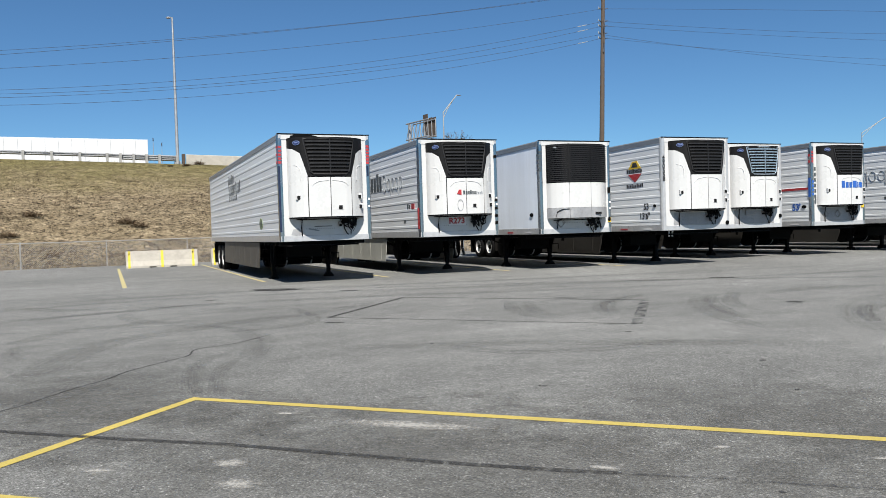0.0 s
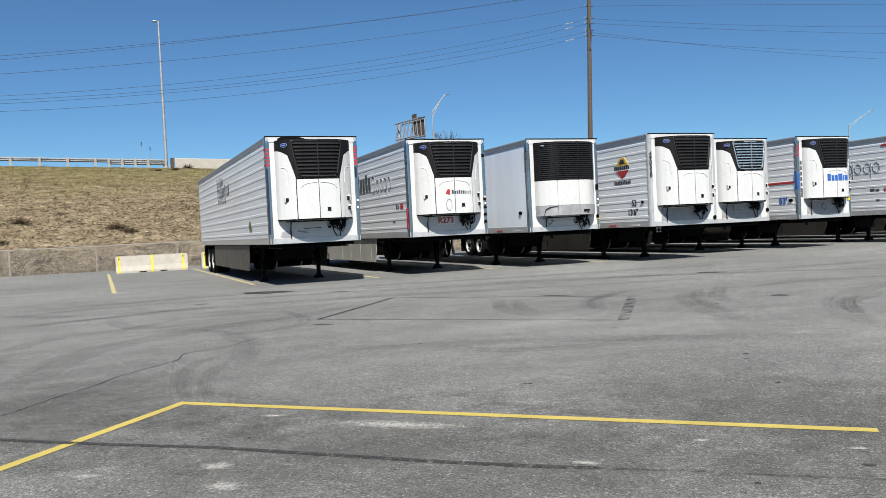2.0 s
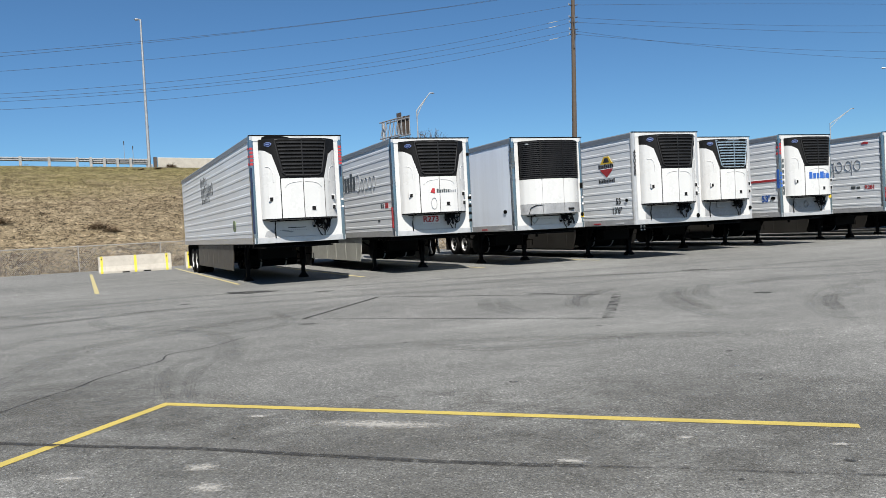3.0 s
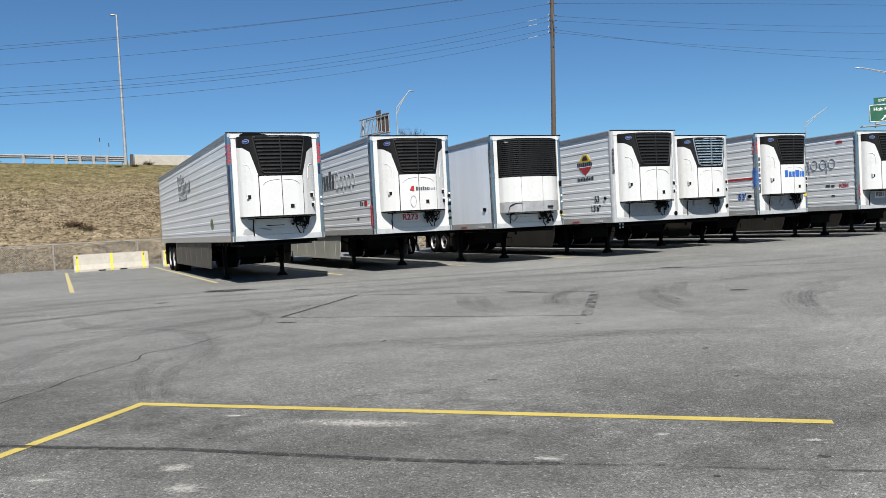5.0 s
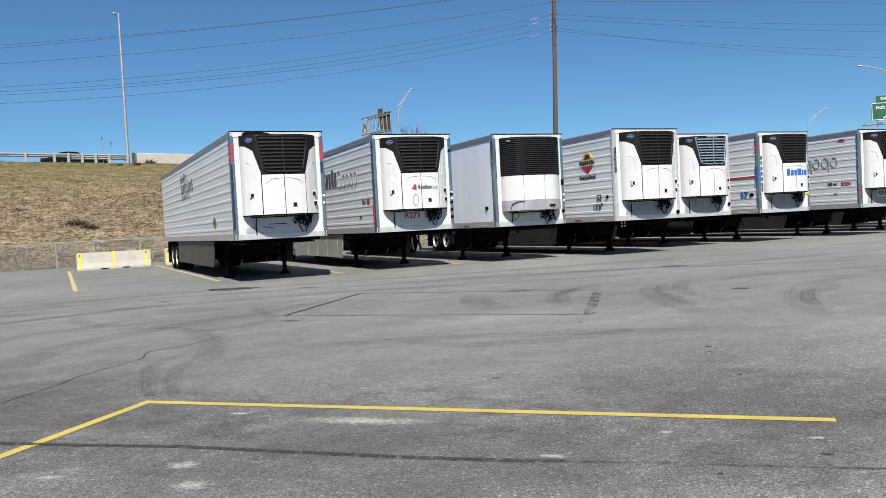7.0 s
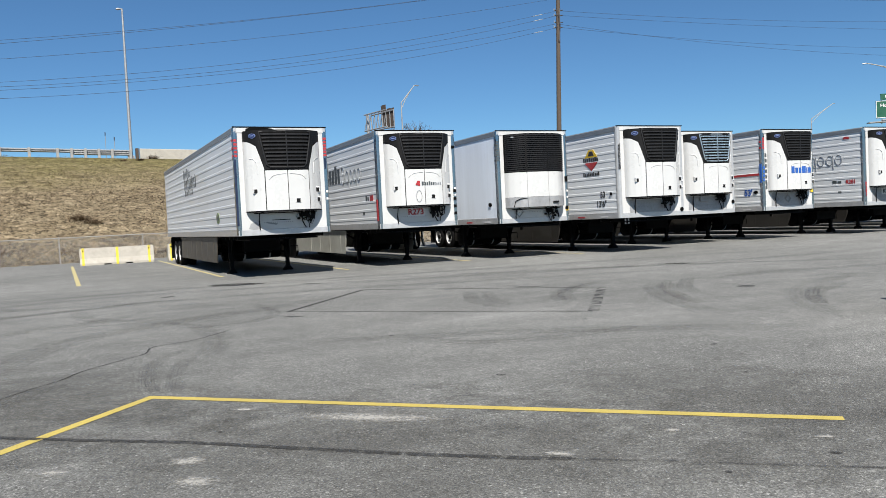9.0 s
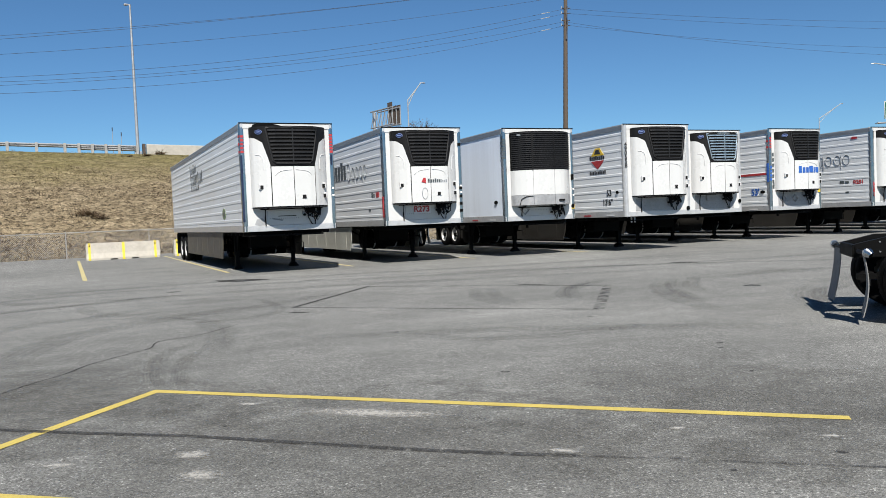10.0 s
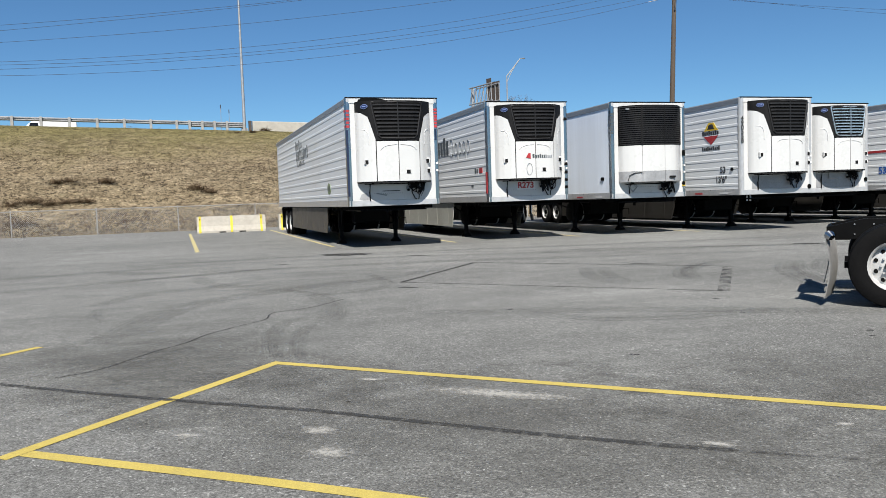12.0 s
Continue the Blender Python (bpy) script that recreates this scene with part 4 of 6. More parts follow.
    part("walkway", boxes((-0.9, -0.9, 9.55, 5.4, 0.3, 9.65)), GALV, s)
    for x in (0.35, 2.4, 4.6):
        part("light_fitting", boxes((x, -1.0, 9.68, x + 0.5, -0.7, 9.86), bevel=0.03), GREYPAN, s)
        part("hanger", boxes((x + 0.2, 0.09, 9.4, x + 0.3, 0.17, 12.2)), GALV, s)
    part("column", tube([(5.0, 0.3, 3.0), (5.0, 0.3, 12.0)], 0.2, 10), GALV, s)


def build_bare_tree():
    rnd = random.Random(11)
    t = thing("tree", "distant bare leafless tree behind the trailers", "tree", pose(37.4, 80.0, 5.0) @ Matrix.Diagonal((1.25, 1.25, 1.32, 1)))
    trunk, twigs = bmesh.new(), bmesh.new()
    add_tube(trunk, [(0, 0, 0), (0.1, 0, 3), (0, 0.1, 5.4)], [0.22, 0.16, 0.10], 8)

    def grow(p, d, L, r, depth):
        e = p + d * L
        add_tube(twigs, [p, (p + e) / 2 + Vector((rnd.gauss(0, 0.04), rnd.gauss(0, 0.04), 0)), e], [r, r * 0.8, r * 0.6], 4)
        if depth:
            for _ in range(3):
                nd = (d + Vector((rnd.gauss(0, 0.5), rnd.gauss(0, 0.5), rnd.gauss(0.15, 0.25)))).normalized()
                grow(e, nd, L * 0.72, r * 0.6, depth - 1)
    for _ in range(7):
        a = rnd.uniform(0, math.tau)
        grow(Vector((0, 0, rnd.uniform(2.6, 5.2))), Vector((math.cos(a), math.sin(a), 1.0)).normalized(), 1.5, 0.06, 3)
    part("trunk", trunk, TWIG, t)
    part("crown", twigs, TWIG, t)


# ---------------------------------------------------------------- refrigerated trailers
W, LEN = 2.60, 16.15
PLAN = ((0.25, 0.0), (0.262, 0.10), (0.31, 0.19), (0.42, 0.31), (0.58, 0.44), (0.70, 0.505), (0.85, 0.54), (1.3, 0.565), (1.75, 0.54), (1.90, 0.505), (2.02, 0.44), (2.18, 0.31), (2.29, 0.19), (2.338, 0.10), (2.35, 0.0))


def lerp(table, x):
    for (a, p), (b, q) in zip(table, table[1:]):
        if x <= b:
            return p + (q - p) * max(0.0, (x - a) / (b - a)) if b > a else q
    return table[-1][1]


def shell(x0, x1, low, high, out, thick, n=10, plan=PLAN):
    """A piece of the bowed front of a cooling unit: between two heights over x0..x1, out metres proud of its plan."""
    xs = sorted({x0, x1, *[p[0] for p in plan if x0 < p[0] < x1], *[t[0] for t in low if x0 < t[0] < x1], *[t[0] for t in high if x0 < t[0] < x1], *[x0 + (x1 - x0) * k / n for k in range(n + 1)]})
    bm = bmesh.new()
    prev = None
    for x in xs:
        y = lerp(plan, x)
        cx = 1.3 + (x - 1.3) * (1 + out * 0.5)
        zl, zh = lerp(low, x), max(lerp(high, x), lerp(low, x) + 0.004)
        row = [bm.verts.new(p) for p in ((cx, -y - out, zl), (cx, -y - out, zh), (x, -y - out + thick, zh), (x, -y - out + thick, zl))]
        if prev:
            for j in range(4):
                bm.faces.new((prev[j], row[j], row[(j + 1) % 4], prev[(j + 1) % 4]))
        else:
            bm.faces.new(row[::-1])
        prev = row
    bm.faces.new(prev)
    return bm


def flat(z):
    return ((0.0, z), (3.0, z))


def modern_unit(t, top, grille_mat, slat_mat):
    """The bowed cooling unit with a black upper shroud; top: height of its upper edge."""
    # near-black core: shade in the panel gaps comes from its colour
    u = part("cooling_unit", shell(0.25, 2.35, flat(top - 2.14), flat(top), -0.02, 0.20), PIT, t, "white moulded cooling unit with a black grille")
    b = top - 2.15
    edge = ((0.25, top - 0.27), (0.36, top - 0.30), (0.52, top - 0.42), (0.70, top - 1.06), (1.90, top - 1.06), (2.08, top - 0.42), (2.24, top - 0.30), (2.35, top - 0.27))
    part("shroud", shell(0.25, 2.35, edge, flat(top), 0.0, 0.05, 24), BLACK, u, "black plastic upper shroud", True)
    below = tuple((x, z - 0.014) for x, z in edge)
    part("side_panel", shell(0.25, 0.688, flat(b), below, 0.004, 0.05, 12), SHELL, u, smooth=True)
    part("side_panel", shell(1.912, 2.35, flat(b), below, 0.004, 0.05, 12), SHELL, u, smooth=True)
    for x0, x1 in ((0.712, 1.290), (1.310, 1.888)):
        part("door_panel", shell(x0, x1, flat(b), flat(top - 1.085), 0.010, 0.05, 10), SHELL, u, smooth=True)
    # raised arch over the doors and curved creases on the side panels
    for x0, x1, sg in ((0.80, 1.25, 1), (1.35, 1.80, -1)):
        pts = []
        for k in range(9):
            v = k / 8
            x = x0 + (x1 - x0) * v if sg > 0 else x1 - (x1 - x0) * v
            z = top - 1.22 + 0.05 * math.sin(v * 1.3) - (0.10 * (1 - v) ** 6)
            pts.append((x, -lerp(PLAN, x) - 0.012, z))
        part("crease", tube(pts, 0.013, 6), SHELL, u)
    for sg in (0, 1):
        pts = []
        for k in range(10):
            v = k / 9
            x = 0.36 + 0.17 * (1 - (1 - v) ** 3) if not sg else 2.24 - 0.17 * (1 - (1 - v) ** 3)
            pts.append((x, -lerp(PLAN, x) - 0.006, top - 0.75 - 0.42 * v ** 2))
        part("crease", tube(pts, 0.013, 6), SHELL, u)
    # grille
    hi, lo = top - 0.06, top - 0.98
    opening_low = ((0.62, top - 0.10), (0.80, lo), (1.80, lo), (1.98, top - 0.10))
    # black sheet gives the shaded depth behind the slats
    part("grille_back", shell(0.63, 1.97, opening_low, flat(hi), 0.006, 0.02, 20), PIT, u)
    rimpts = [(0.60, hi + 0.01), (0.66, top - 0.42), (0.76, lo + 0.05), (0.84, lo - 0.02), (1.3, lo - 0.03), (1.76, lo - 0.02), (1.84, lo + 0.05), (1.94, top - 0.42), (2.0, hi + 0.01), (1.3, hi + 0.02), (0.60, hi + 0.01)]
    part("grille_frame", tube([(x, -lerp(PLAN, x) - 0.012, z) for x, z in rimpts], 0.022, 6), slat_mat, u)
    for k in range(9):
        z = hi - 0.05 - k * (hi - lo - 0.08) / 8.6
        v = (hi - z) / (hi - lo)
        x0, x1 = 0.64 + 0.16 * v, 1.96 - 0.16 * v
        part("slat", shell(x0, x1, flat(z - 0.028), flat(z + 0.012), 0.030, 0.03, 6), slat_mat, u)
    part("grille_bar", shell(1.29, 1.315, flat(lo), flat(hi), 0.036, 0.02, 1), slat_mat, u)
    at = pose(0.445, -0.335, top - 0.15, 0, 0, -42)
    rim = part("badge_rim", prism(ellipse(0, 0, 0.105, 0.062), "y", -0.012, 0.05), PALEBLUE, u)
    rim.matrix_basis = at
    part("badge", prism(ellipse(0, 0, 0.090, 0.048), "y", -0.018, 0.0), BADGE, rim, "dark blue oval maker's badge")
    part("badge_bar", boxes((-0.055, -0.021, -0.010, 0.055, -0.016, 0.012)), PALEBLUE, rim)
    for x, z in ((0.47, b + 0.52), (1.56, b + 0.24), (2.16, b + 0.53), (2.19, b + 0.26)):
        y = -lerp(PLAN, x)
        part("latch_plate", boxes((x - 0.075, y - 0.024, z - 0.06, x + 0.075, y + 0.05, z + 0.09), bevel=0.01), SHELL, u)
        part("latch", boxes((x - 0.052, y - 0.032, z - 0.05, x + 0.052, y + 0.02, z + 0.055), bevel=0.008), BLACK, u, "black latch")
    part("lower_edge", shell(0.26, 2.34, flat(b - 0.04), flat(b), -0.01, 0.06), BLACK, u)
    return u, b


def old_unit(t, top):
    # core and grille backs are near-black sheets, standing for shaded depth
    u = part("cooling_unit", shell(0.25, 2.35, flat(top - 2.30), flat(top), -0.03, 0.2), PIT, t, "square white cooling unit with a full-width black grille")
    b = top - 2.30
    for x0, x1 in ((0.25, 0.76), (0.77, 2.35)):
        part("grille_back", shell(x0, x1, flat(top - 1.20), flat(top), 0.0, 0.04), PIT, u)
        for k in range(19):
            z = top - 0.03 - k * 1.14 / 18.4
            part("slat", shell(x0 + 0.01, x1 - 0.01, flat(z - 0.030), flat(z), 0.026, 0.03, 4), SLAT, u)
    part("grille_post", shell(0.745, 0.785, flat(top - 1.20), flat(top), 0.034, 0.04, 1), BLACK, u)
    part("grille_bar", shell(1.50, 1.52, flat(top - 1.20), flat(top), 0.034, 0.02, 1), BLACK, u)
    for x0, x1 in ((0.25, 0.765), (0.775, 1.515), (1.525, 2.35)):
        part("door_panel", shell(x0, x1, flat(top - 1.98), flat(top - 1.205), 0.004, 0.05), SHELL, u, smooth=True)
        part("bumper_panel", shell(x0, x1, flat(b), flat(top - 1.985), 0.012, 0.05), GREYPAN, u, "grey lower bumper panel", True)
    part("nameplate", boxes((0.34, -0.36, top - 0.13, 0.66, -0.30, top - 0.09)), GREYVINYL, u)
    part("vent_plate", boxes((1.66, -0.59, b + 0.10, 1.86, -0.5, b + 0.16)), BLACK, u)
    pts = [(0.38, -0.32, b + 0.02), (0.42, -0.36, b + 0.2), (0.55, -0.46, b + 0.27), (0.74, -0.55, b + 0.28)]
    part("hose", tube(pts, 0.012, 6), BLACK, u)
    return u, b


def bar_row(t, parent_name, x_or_y, z, widths, height, material, where, gap=0.04, label="", up=0.0):
    """Plain upright bars in place of a name; where: front or side."""
    p = x_or_y
    for k, w in enumerate(widths):
        dz = up * k
        h = height * (1.0 if k % 3 else 1.25)
        if where == "front":
            y = -lerp(PLAN, p + w / 2) - 0.018
            bm = boxes((p, y, z + dz, p + w, y + 0.02, z + dz + h))
            p += w + gap
        else:
            bm = boxes((-0.0105, p - w, z + dz, 0.002, p, z + dz + h))
            p -= w + gap
        part(parent_name[:-1] if parent_name.endswith("bars") else parent_name, bm, material, t, label)


def trailer(x, y, H=4.11, low=1.18, ribs=True, unit="modern", skirt=True, label="", wheels_y=13.4, legs=3.45, extras=None, chrome=True, slat=None, turn=0.0, reflectors=True, skirt_paint=None):
    t = thing("semi_trailer", label, "semi trailer", pose(x, y, 0, 0, 0, turn), "trailers parked in a row")
    wall_top = H - 0.10
    rail = low + 0.20
    part("body", boxes((0.03, 0.03, low + 0.06, W - 0.03, LEN, wall_top)), WHITE, t)
    # black sheet added so the white body bounces less light to the ground
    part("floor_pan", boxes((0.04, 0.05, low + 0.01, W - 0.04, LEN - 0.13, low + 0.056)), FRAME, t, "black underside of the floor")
    part("roof", boxes((0.02, 0.04, wall_top, W - 0.02, LEN - 0.02, H - 0.012), bevel=0.008), GREYPAN, t, "pale grey roof sheet")
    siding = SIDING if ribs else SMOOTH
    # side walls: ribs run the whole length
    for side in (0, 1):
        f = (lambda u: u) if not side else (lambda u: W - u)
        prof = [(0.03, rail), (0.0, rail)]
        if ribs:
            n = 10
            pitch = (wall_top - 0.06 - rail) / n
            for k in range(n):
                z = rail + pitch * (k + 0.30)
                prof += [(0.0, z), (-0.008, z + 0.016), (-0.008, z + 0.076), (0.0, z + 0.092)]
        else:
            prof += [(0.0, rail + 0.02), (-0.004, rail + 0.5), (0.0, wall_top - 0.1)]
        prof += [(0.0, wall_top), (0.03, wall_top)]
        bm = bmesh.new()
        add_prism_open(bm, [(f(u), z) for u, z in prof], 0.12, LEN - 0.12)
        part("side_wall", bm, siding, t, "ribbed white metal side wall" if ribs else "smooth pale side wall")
        xa, xb = sorted((f(-0.016), f(0.10)))
        part("bottom_rail", boxes((xa, 0.06, low, xb, LEN, rail), bevel=0.012), ALU, t)
        part("top_rail", prism([(f(-0.018), wall_top - 0.07), (f(0.08), wall_top - 0.07), (f(0.08), H), (f(0.02), H), (f(-0.018), H - 0.035)], "y", 0.06, LEN), RAIL, t)
        if side == 0:
            for k in range(12 if reflectors else 0):
                yy = 0.6 + k * 1.32
                part("reflector", boxes((-0.024, yy, low + 0.045, -0.014, yy + 0.42, low + 0.09)), RED if k % 2 else SIGNWHITE, t)
            rivets = bmesh.new()
            for k in range(40):
                yy = 0.3 + k * 0.39
                add_box(rivets, -0.022, yy, low + 0.15, -0.014, yy + 0.03, low + 0.175)
            tagged(part("rivets", rivets, RAIL, t), kind="stuff")
    # front
    part("front_wall", boxes((0.10, 0.0, low + 0.08, W - 0.10, 0.03, wall_top)), WHITE, t)
    part("front_top_rail", prism([(-0.014, wall_top - 0.05), (0.0, wall_top - 0.05), (0.06, wall_top - 0.05), (0.06, H + 0.006), (0.0, H), (-0.014, H - 0.03)], "x", 0.06, W - 0.06), WHITE, t)
    part("roof_seal", boxes((0.0, -0.022, H - 0.014, W, 0.05, H + 0.014)), FRAME, t)
    part("front_sill", boxes((0.02, -0.012, low, W - 0.02, 0.05, low + 0.16), bevel=0.008), ALU, t)
    post = CHROME if chrome else ALU
    for f in ((lambda u: u), (lambda u: W - u)):
        out = [(0.115, -0.008), (0.07, -0.018), (0.025, -0.008), (-0.006, 0.03), (-0.016, 0.075), (-0.006, 0.13), (0.06, 0.13), (0.115, 0.02)]
        part("corner_post", prism([(f(u), v) for u, v in out], "z", low + 0.01, H - 0.015), post, t, "polished metal corner post", True)
        part("corner_cap", prism([(f(u * 1.08), v * 1.08) for u, v in out], "z", H - 0.13, H + 0.004, 0.01), ALU, t, smooth=True)
    part("rear_frame", boxes((0.0, LEN - 0.12, low, 0.12, LEN, H), (W - 0.12, LEN - 0.12, low, W, LEN, H), (0.12, LEN - 0.12, H - 0.16, W - 0.12, LEN, H), (0.12, LEN - 0.12, low, W - 0.12, LEN, low + 0.2)), ALU, t)
    for x0, x1 in ((0.13, 1.29), (1.31, W - 0.13)):
        part("rear_door", boxes((x0, LEN - 0.06, low + 0.21, x1, LEN - 0.015, H - 0.17), bevel=0.008), WHITE, t)
    # cooling unit
    if unit == "modern":
        u, b = modern_unit(t, H - 0.13, BLACK, slat or SLAT)
    else:
        u, b = old_unit(t, H - 0.14)
    # fittings below the unit
    for r, pts in ((0.018, [(0.72, -0.10, b - 0.02), (0.60, -0.06, b - 0.07), (0.585, -0.03, b - 0.30), (0.60, -0.03, low + 0.14)]),
                   (0.020, [(1.68, -0.05, b - 0.03), (1.70, -0.08, b - 0.16), (1.80, -0.09, b - 0.26), (1.92, -0.06, b - 0.20), (1.94, -0.05, b - 0.03)]),
                   (0.016, [(1.76, -0.05, b - 0.08), (1.78, -0.06, b - 0.32), (1.86, -0.07, b - 0.48), (1.90, -0.05, low + 0.16)]),
                   (0.014, [(2.05, -0.04, b - 0.05), (2.08, -0.05, b - 0.22), (1.98, -0.05, b - 0.40), (1.97, -0.04, low + 0.15)])):
        part("air_hose", tube(pts, r, 6), BLACK, t, "black air hose")
    rnd = random.Random(int(x * 10))
    for k in range(7):
        a, c = rnd.uniform(1.66, 2.12), rnd.uniform(1.70, 2.16)
        drop, out = rnd.uniform(0.18, 0.42), rnd.uniform(0.05, 0.12)
        pts = [(a, -0.04, b - 0.02), (a + rnd.uniform(-0.05, 0.05), -out, b - drop * 0.5), ((a + c) / 2, -out - 0.02, b - drop), (c, -out, b - drop * rnd.uniform(0.5, 0.9)), (c + rnd.uniform(-0.04, 0.04), -0.03, b - drop * rnd.uniform(0.1, 0.4))]
        part("air_hose", tube(pts, rnd.uniform(0.012, 0.022), 6), BLACK, t, "black air hose")
    part("valve", boxes((1.62, -0.06, b - 0.22, 1.71, 0.0, b - 0.14), bevel=0.01), GREYPAN, t)
    part("pipe", tube([(0.45, -0.05, b - 0.06), (2.2, -0.05, b - 0.06)], 0.016, 6), FRAME, t)
    part("connector_box", boxes((1.74, -0.07, b - 0.19, 1.93, 0.0, b - 0.07), bevel=0.01), FRAME, t)
    part("connector", tube([(1.68, -0.09, b - 0.24), (1.68, 0.0, b - 0.24)], 0.035, 10), FRAME, t)
    part("connector", tube([(2.02, -0.09, b - 0.30), (2.02, 0.0, b - 0.30)], 0.035, 10), FRAME, t)
    part("service_panel", boxes((0.40 if x > 10 else 0.66, -0.008, low + 0.17, 2.20 if x > 10 else 1.58, 0.004, b - 0.10), bevel=0.004), GREYPAN if x > 10 else WHITE, t)
    bolts = bmesh.new()
    for k in range(14):
        add_box(bolts, 0.72 + 0.06 * k, -0.013, low + 0.33, 0.74 + 0.06 * k, -0.007, low + 0.35)
    tagged(part("bolts", bolts, RAIL, t), kind="stuff")
    # hinges of the vent door at the right edge
    for z in (b + 0.25, b + 0.45):
        part("marker_light", boxes((W - 0.09, -0.035, z, W - 0.03, -0.012, z + 0.06), bevel=0.005), SIGNWHITE, t)
    # underbody: its near-black paint also carries the shade down here
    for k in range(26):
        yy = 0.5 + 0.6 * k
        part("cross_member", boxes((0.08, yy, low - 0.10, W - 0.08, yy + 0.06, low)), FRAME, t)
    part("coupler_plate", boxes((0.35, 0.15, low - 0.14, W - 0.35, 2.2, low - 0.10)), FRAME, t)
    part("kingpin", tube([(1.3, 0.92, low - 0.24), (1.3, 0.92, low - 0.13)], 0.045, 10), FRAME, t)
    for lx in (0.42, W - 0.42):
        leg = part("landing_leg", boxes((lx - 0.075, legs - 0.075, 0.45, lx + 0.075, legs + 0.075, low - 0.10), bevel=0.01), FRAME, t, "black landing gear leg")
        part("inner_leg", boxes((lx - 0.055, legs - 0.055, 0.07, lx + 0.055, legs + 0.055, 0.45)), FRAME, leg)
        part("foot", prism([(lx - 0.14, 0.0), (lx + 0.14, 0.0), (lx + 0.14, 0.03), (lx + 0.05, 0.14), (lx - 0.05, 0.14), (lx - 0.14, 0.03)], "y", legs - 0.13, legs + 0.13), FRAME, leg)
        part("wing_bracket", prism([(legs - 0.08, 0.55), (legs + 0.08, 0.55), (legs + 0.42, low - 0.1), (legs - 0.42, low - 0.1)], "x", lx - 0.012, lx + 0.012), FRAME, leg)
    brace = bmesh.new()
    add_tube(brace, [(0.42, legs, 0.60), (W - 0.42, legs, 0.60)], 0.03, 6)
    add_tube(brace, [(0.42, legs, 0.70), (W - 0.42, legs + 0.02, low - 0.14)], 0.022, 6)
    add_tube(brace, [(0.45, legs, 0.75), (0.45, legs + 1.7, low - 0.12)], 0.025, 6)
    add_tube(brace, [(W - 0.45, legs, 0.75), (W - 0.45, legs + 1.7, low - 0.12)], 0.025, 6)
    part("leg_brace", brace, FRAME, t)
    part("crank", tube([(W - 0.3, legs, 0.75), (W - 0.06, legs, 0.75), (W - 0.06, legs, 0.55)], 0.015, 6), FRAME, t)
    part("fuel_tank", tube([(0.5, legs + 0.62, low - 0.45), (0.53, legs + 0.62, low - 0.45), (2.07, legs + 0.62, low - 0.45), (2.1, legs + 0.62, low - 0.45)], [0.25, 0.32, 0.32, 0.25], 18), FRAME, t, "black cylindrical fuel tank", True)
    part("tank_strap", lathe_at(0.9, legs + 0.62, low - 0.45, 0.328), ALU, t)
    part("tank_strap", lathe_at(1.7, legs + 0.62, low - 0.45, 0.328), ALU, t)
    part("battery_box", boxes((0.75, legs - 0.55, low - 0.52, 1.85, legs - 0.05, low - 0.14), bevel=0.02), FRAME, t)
    if skirt:
        for sx in (0.035, W - 0.065):
            y0, y1, zb = legs + 0.30, wheels_y - 0.70, 0.34
            # default skirt paint is darkened for shade; skirt_paint overrides it
            part("side_skirt", prism([(y0 + 0.10, zb), (y1, zb), (y1, low - 0.02), (y0 - 0.16, low - 0.02), (y0 - 0.05, zb + 0.32)], "x", sx, sx + 0.03, 0.006), skirt_paint or SKIRT, t, "dusty grey-brown side skirt")
            for k in range(7):
                yy = y0 + 0.5 + k * (y1 - y0 - 0.8) / 6
                part("skirt_strut", boxes((sx - 0.006, yy, zb + 0.04, sx + 0.004, yy + 0.05, low - 0.06)), skirt_paint or SKIRT, t)
    for ay in (wheels_y, wheels_y + 1.24):
        part("axle", tube([(0.3, ay, 0.508), (W - 0.3, ay, 0.508)], 0.075, 8), FRAME, t)
        for sd, xs in ((-1, (0.165, 0.50)), (1, (W - 0.165, W - 0.50))):
            add_wheel(t, xs[0], ay, sd)
            add_wheel(t, xs[1], ay, sd, False)
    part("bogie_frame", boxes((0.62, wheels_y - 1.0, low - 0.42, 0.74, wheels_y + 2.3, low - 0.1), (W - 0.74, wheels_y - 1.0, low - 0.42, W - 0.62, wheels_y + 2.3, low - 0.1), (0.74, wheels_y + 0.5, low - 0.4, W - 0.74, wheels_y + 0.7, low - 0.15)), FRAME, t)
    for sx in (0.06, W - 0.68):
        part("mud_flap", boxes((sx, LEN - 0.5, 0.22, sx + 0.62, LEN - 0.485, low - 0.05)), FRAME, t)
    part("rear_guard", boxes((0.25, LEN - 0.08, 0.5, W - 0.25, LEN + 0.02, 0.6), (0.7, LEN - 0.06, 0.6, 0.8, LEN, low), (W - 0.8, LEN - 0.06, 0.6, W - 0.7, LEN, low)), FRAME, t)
    if extras:
        extras(t, b)
    return t


def lathe_at(x, y, z, r):
    """A narrow ring round the x axis at a place."""
    bm = lathe([(x, r - 0.02), (x, r), (x + 0.05, r), (x + 0.05, r - 0.02), (x, r - 0.02)], False, 20)
    for v in bm.verts:
        v.co.y += y
        v.co.z += z
    return bm


def ring_row(t, y, z, count, ru, rv, gap, material, label, tail=()):
    """A row of thin upright rings and stems on the side wall, in place of a lightly drawn name."""
    for k in range(count):
        c = y - k * gap
        pts = [(-0.012, c + ru * math.cos(a), z + rv * math.sin(a)) for a in [j * math.tau / 14 for j in range(15)]]
        part("name_ring", tube(pts, 0.014, 4), material, t, label)
        if k in tail:
            part("name_stem", boxes((-0.016, c - ru - 0.02, z - rv * 1.9, 0.0, c - ru + 0.012, z + rv)), material, t, label)


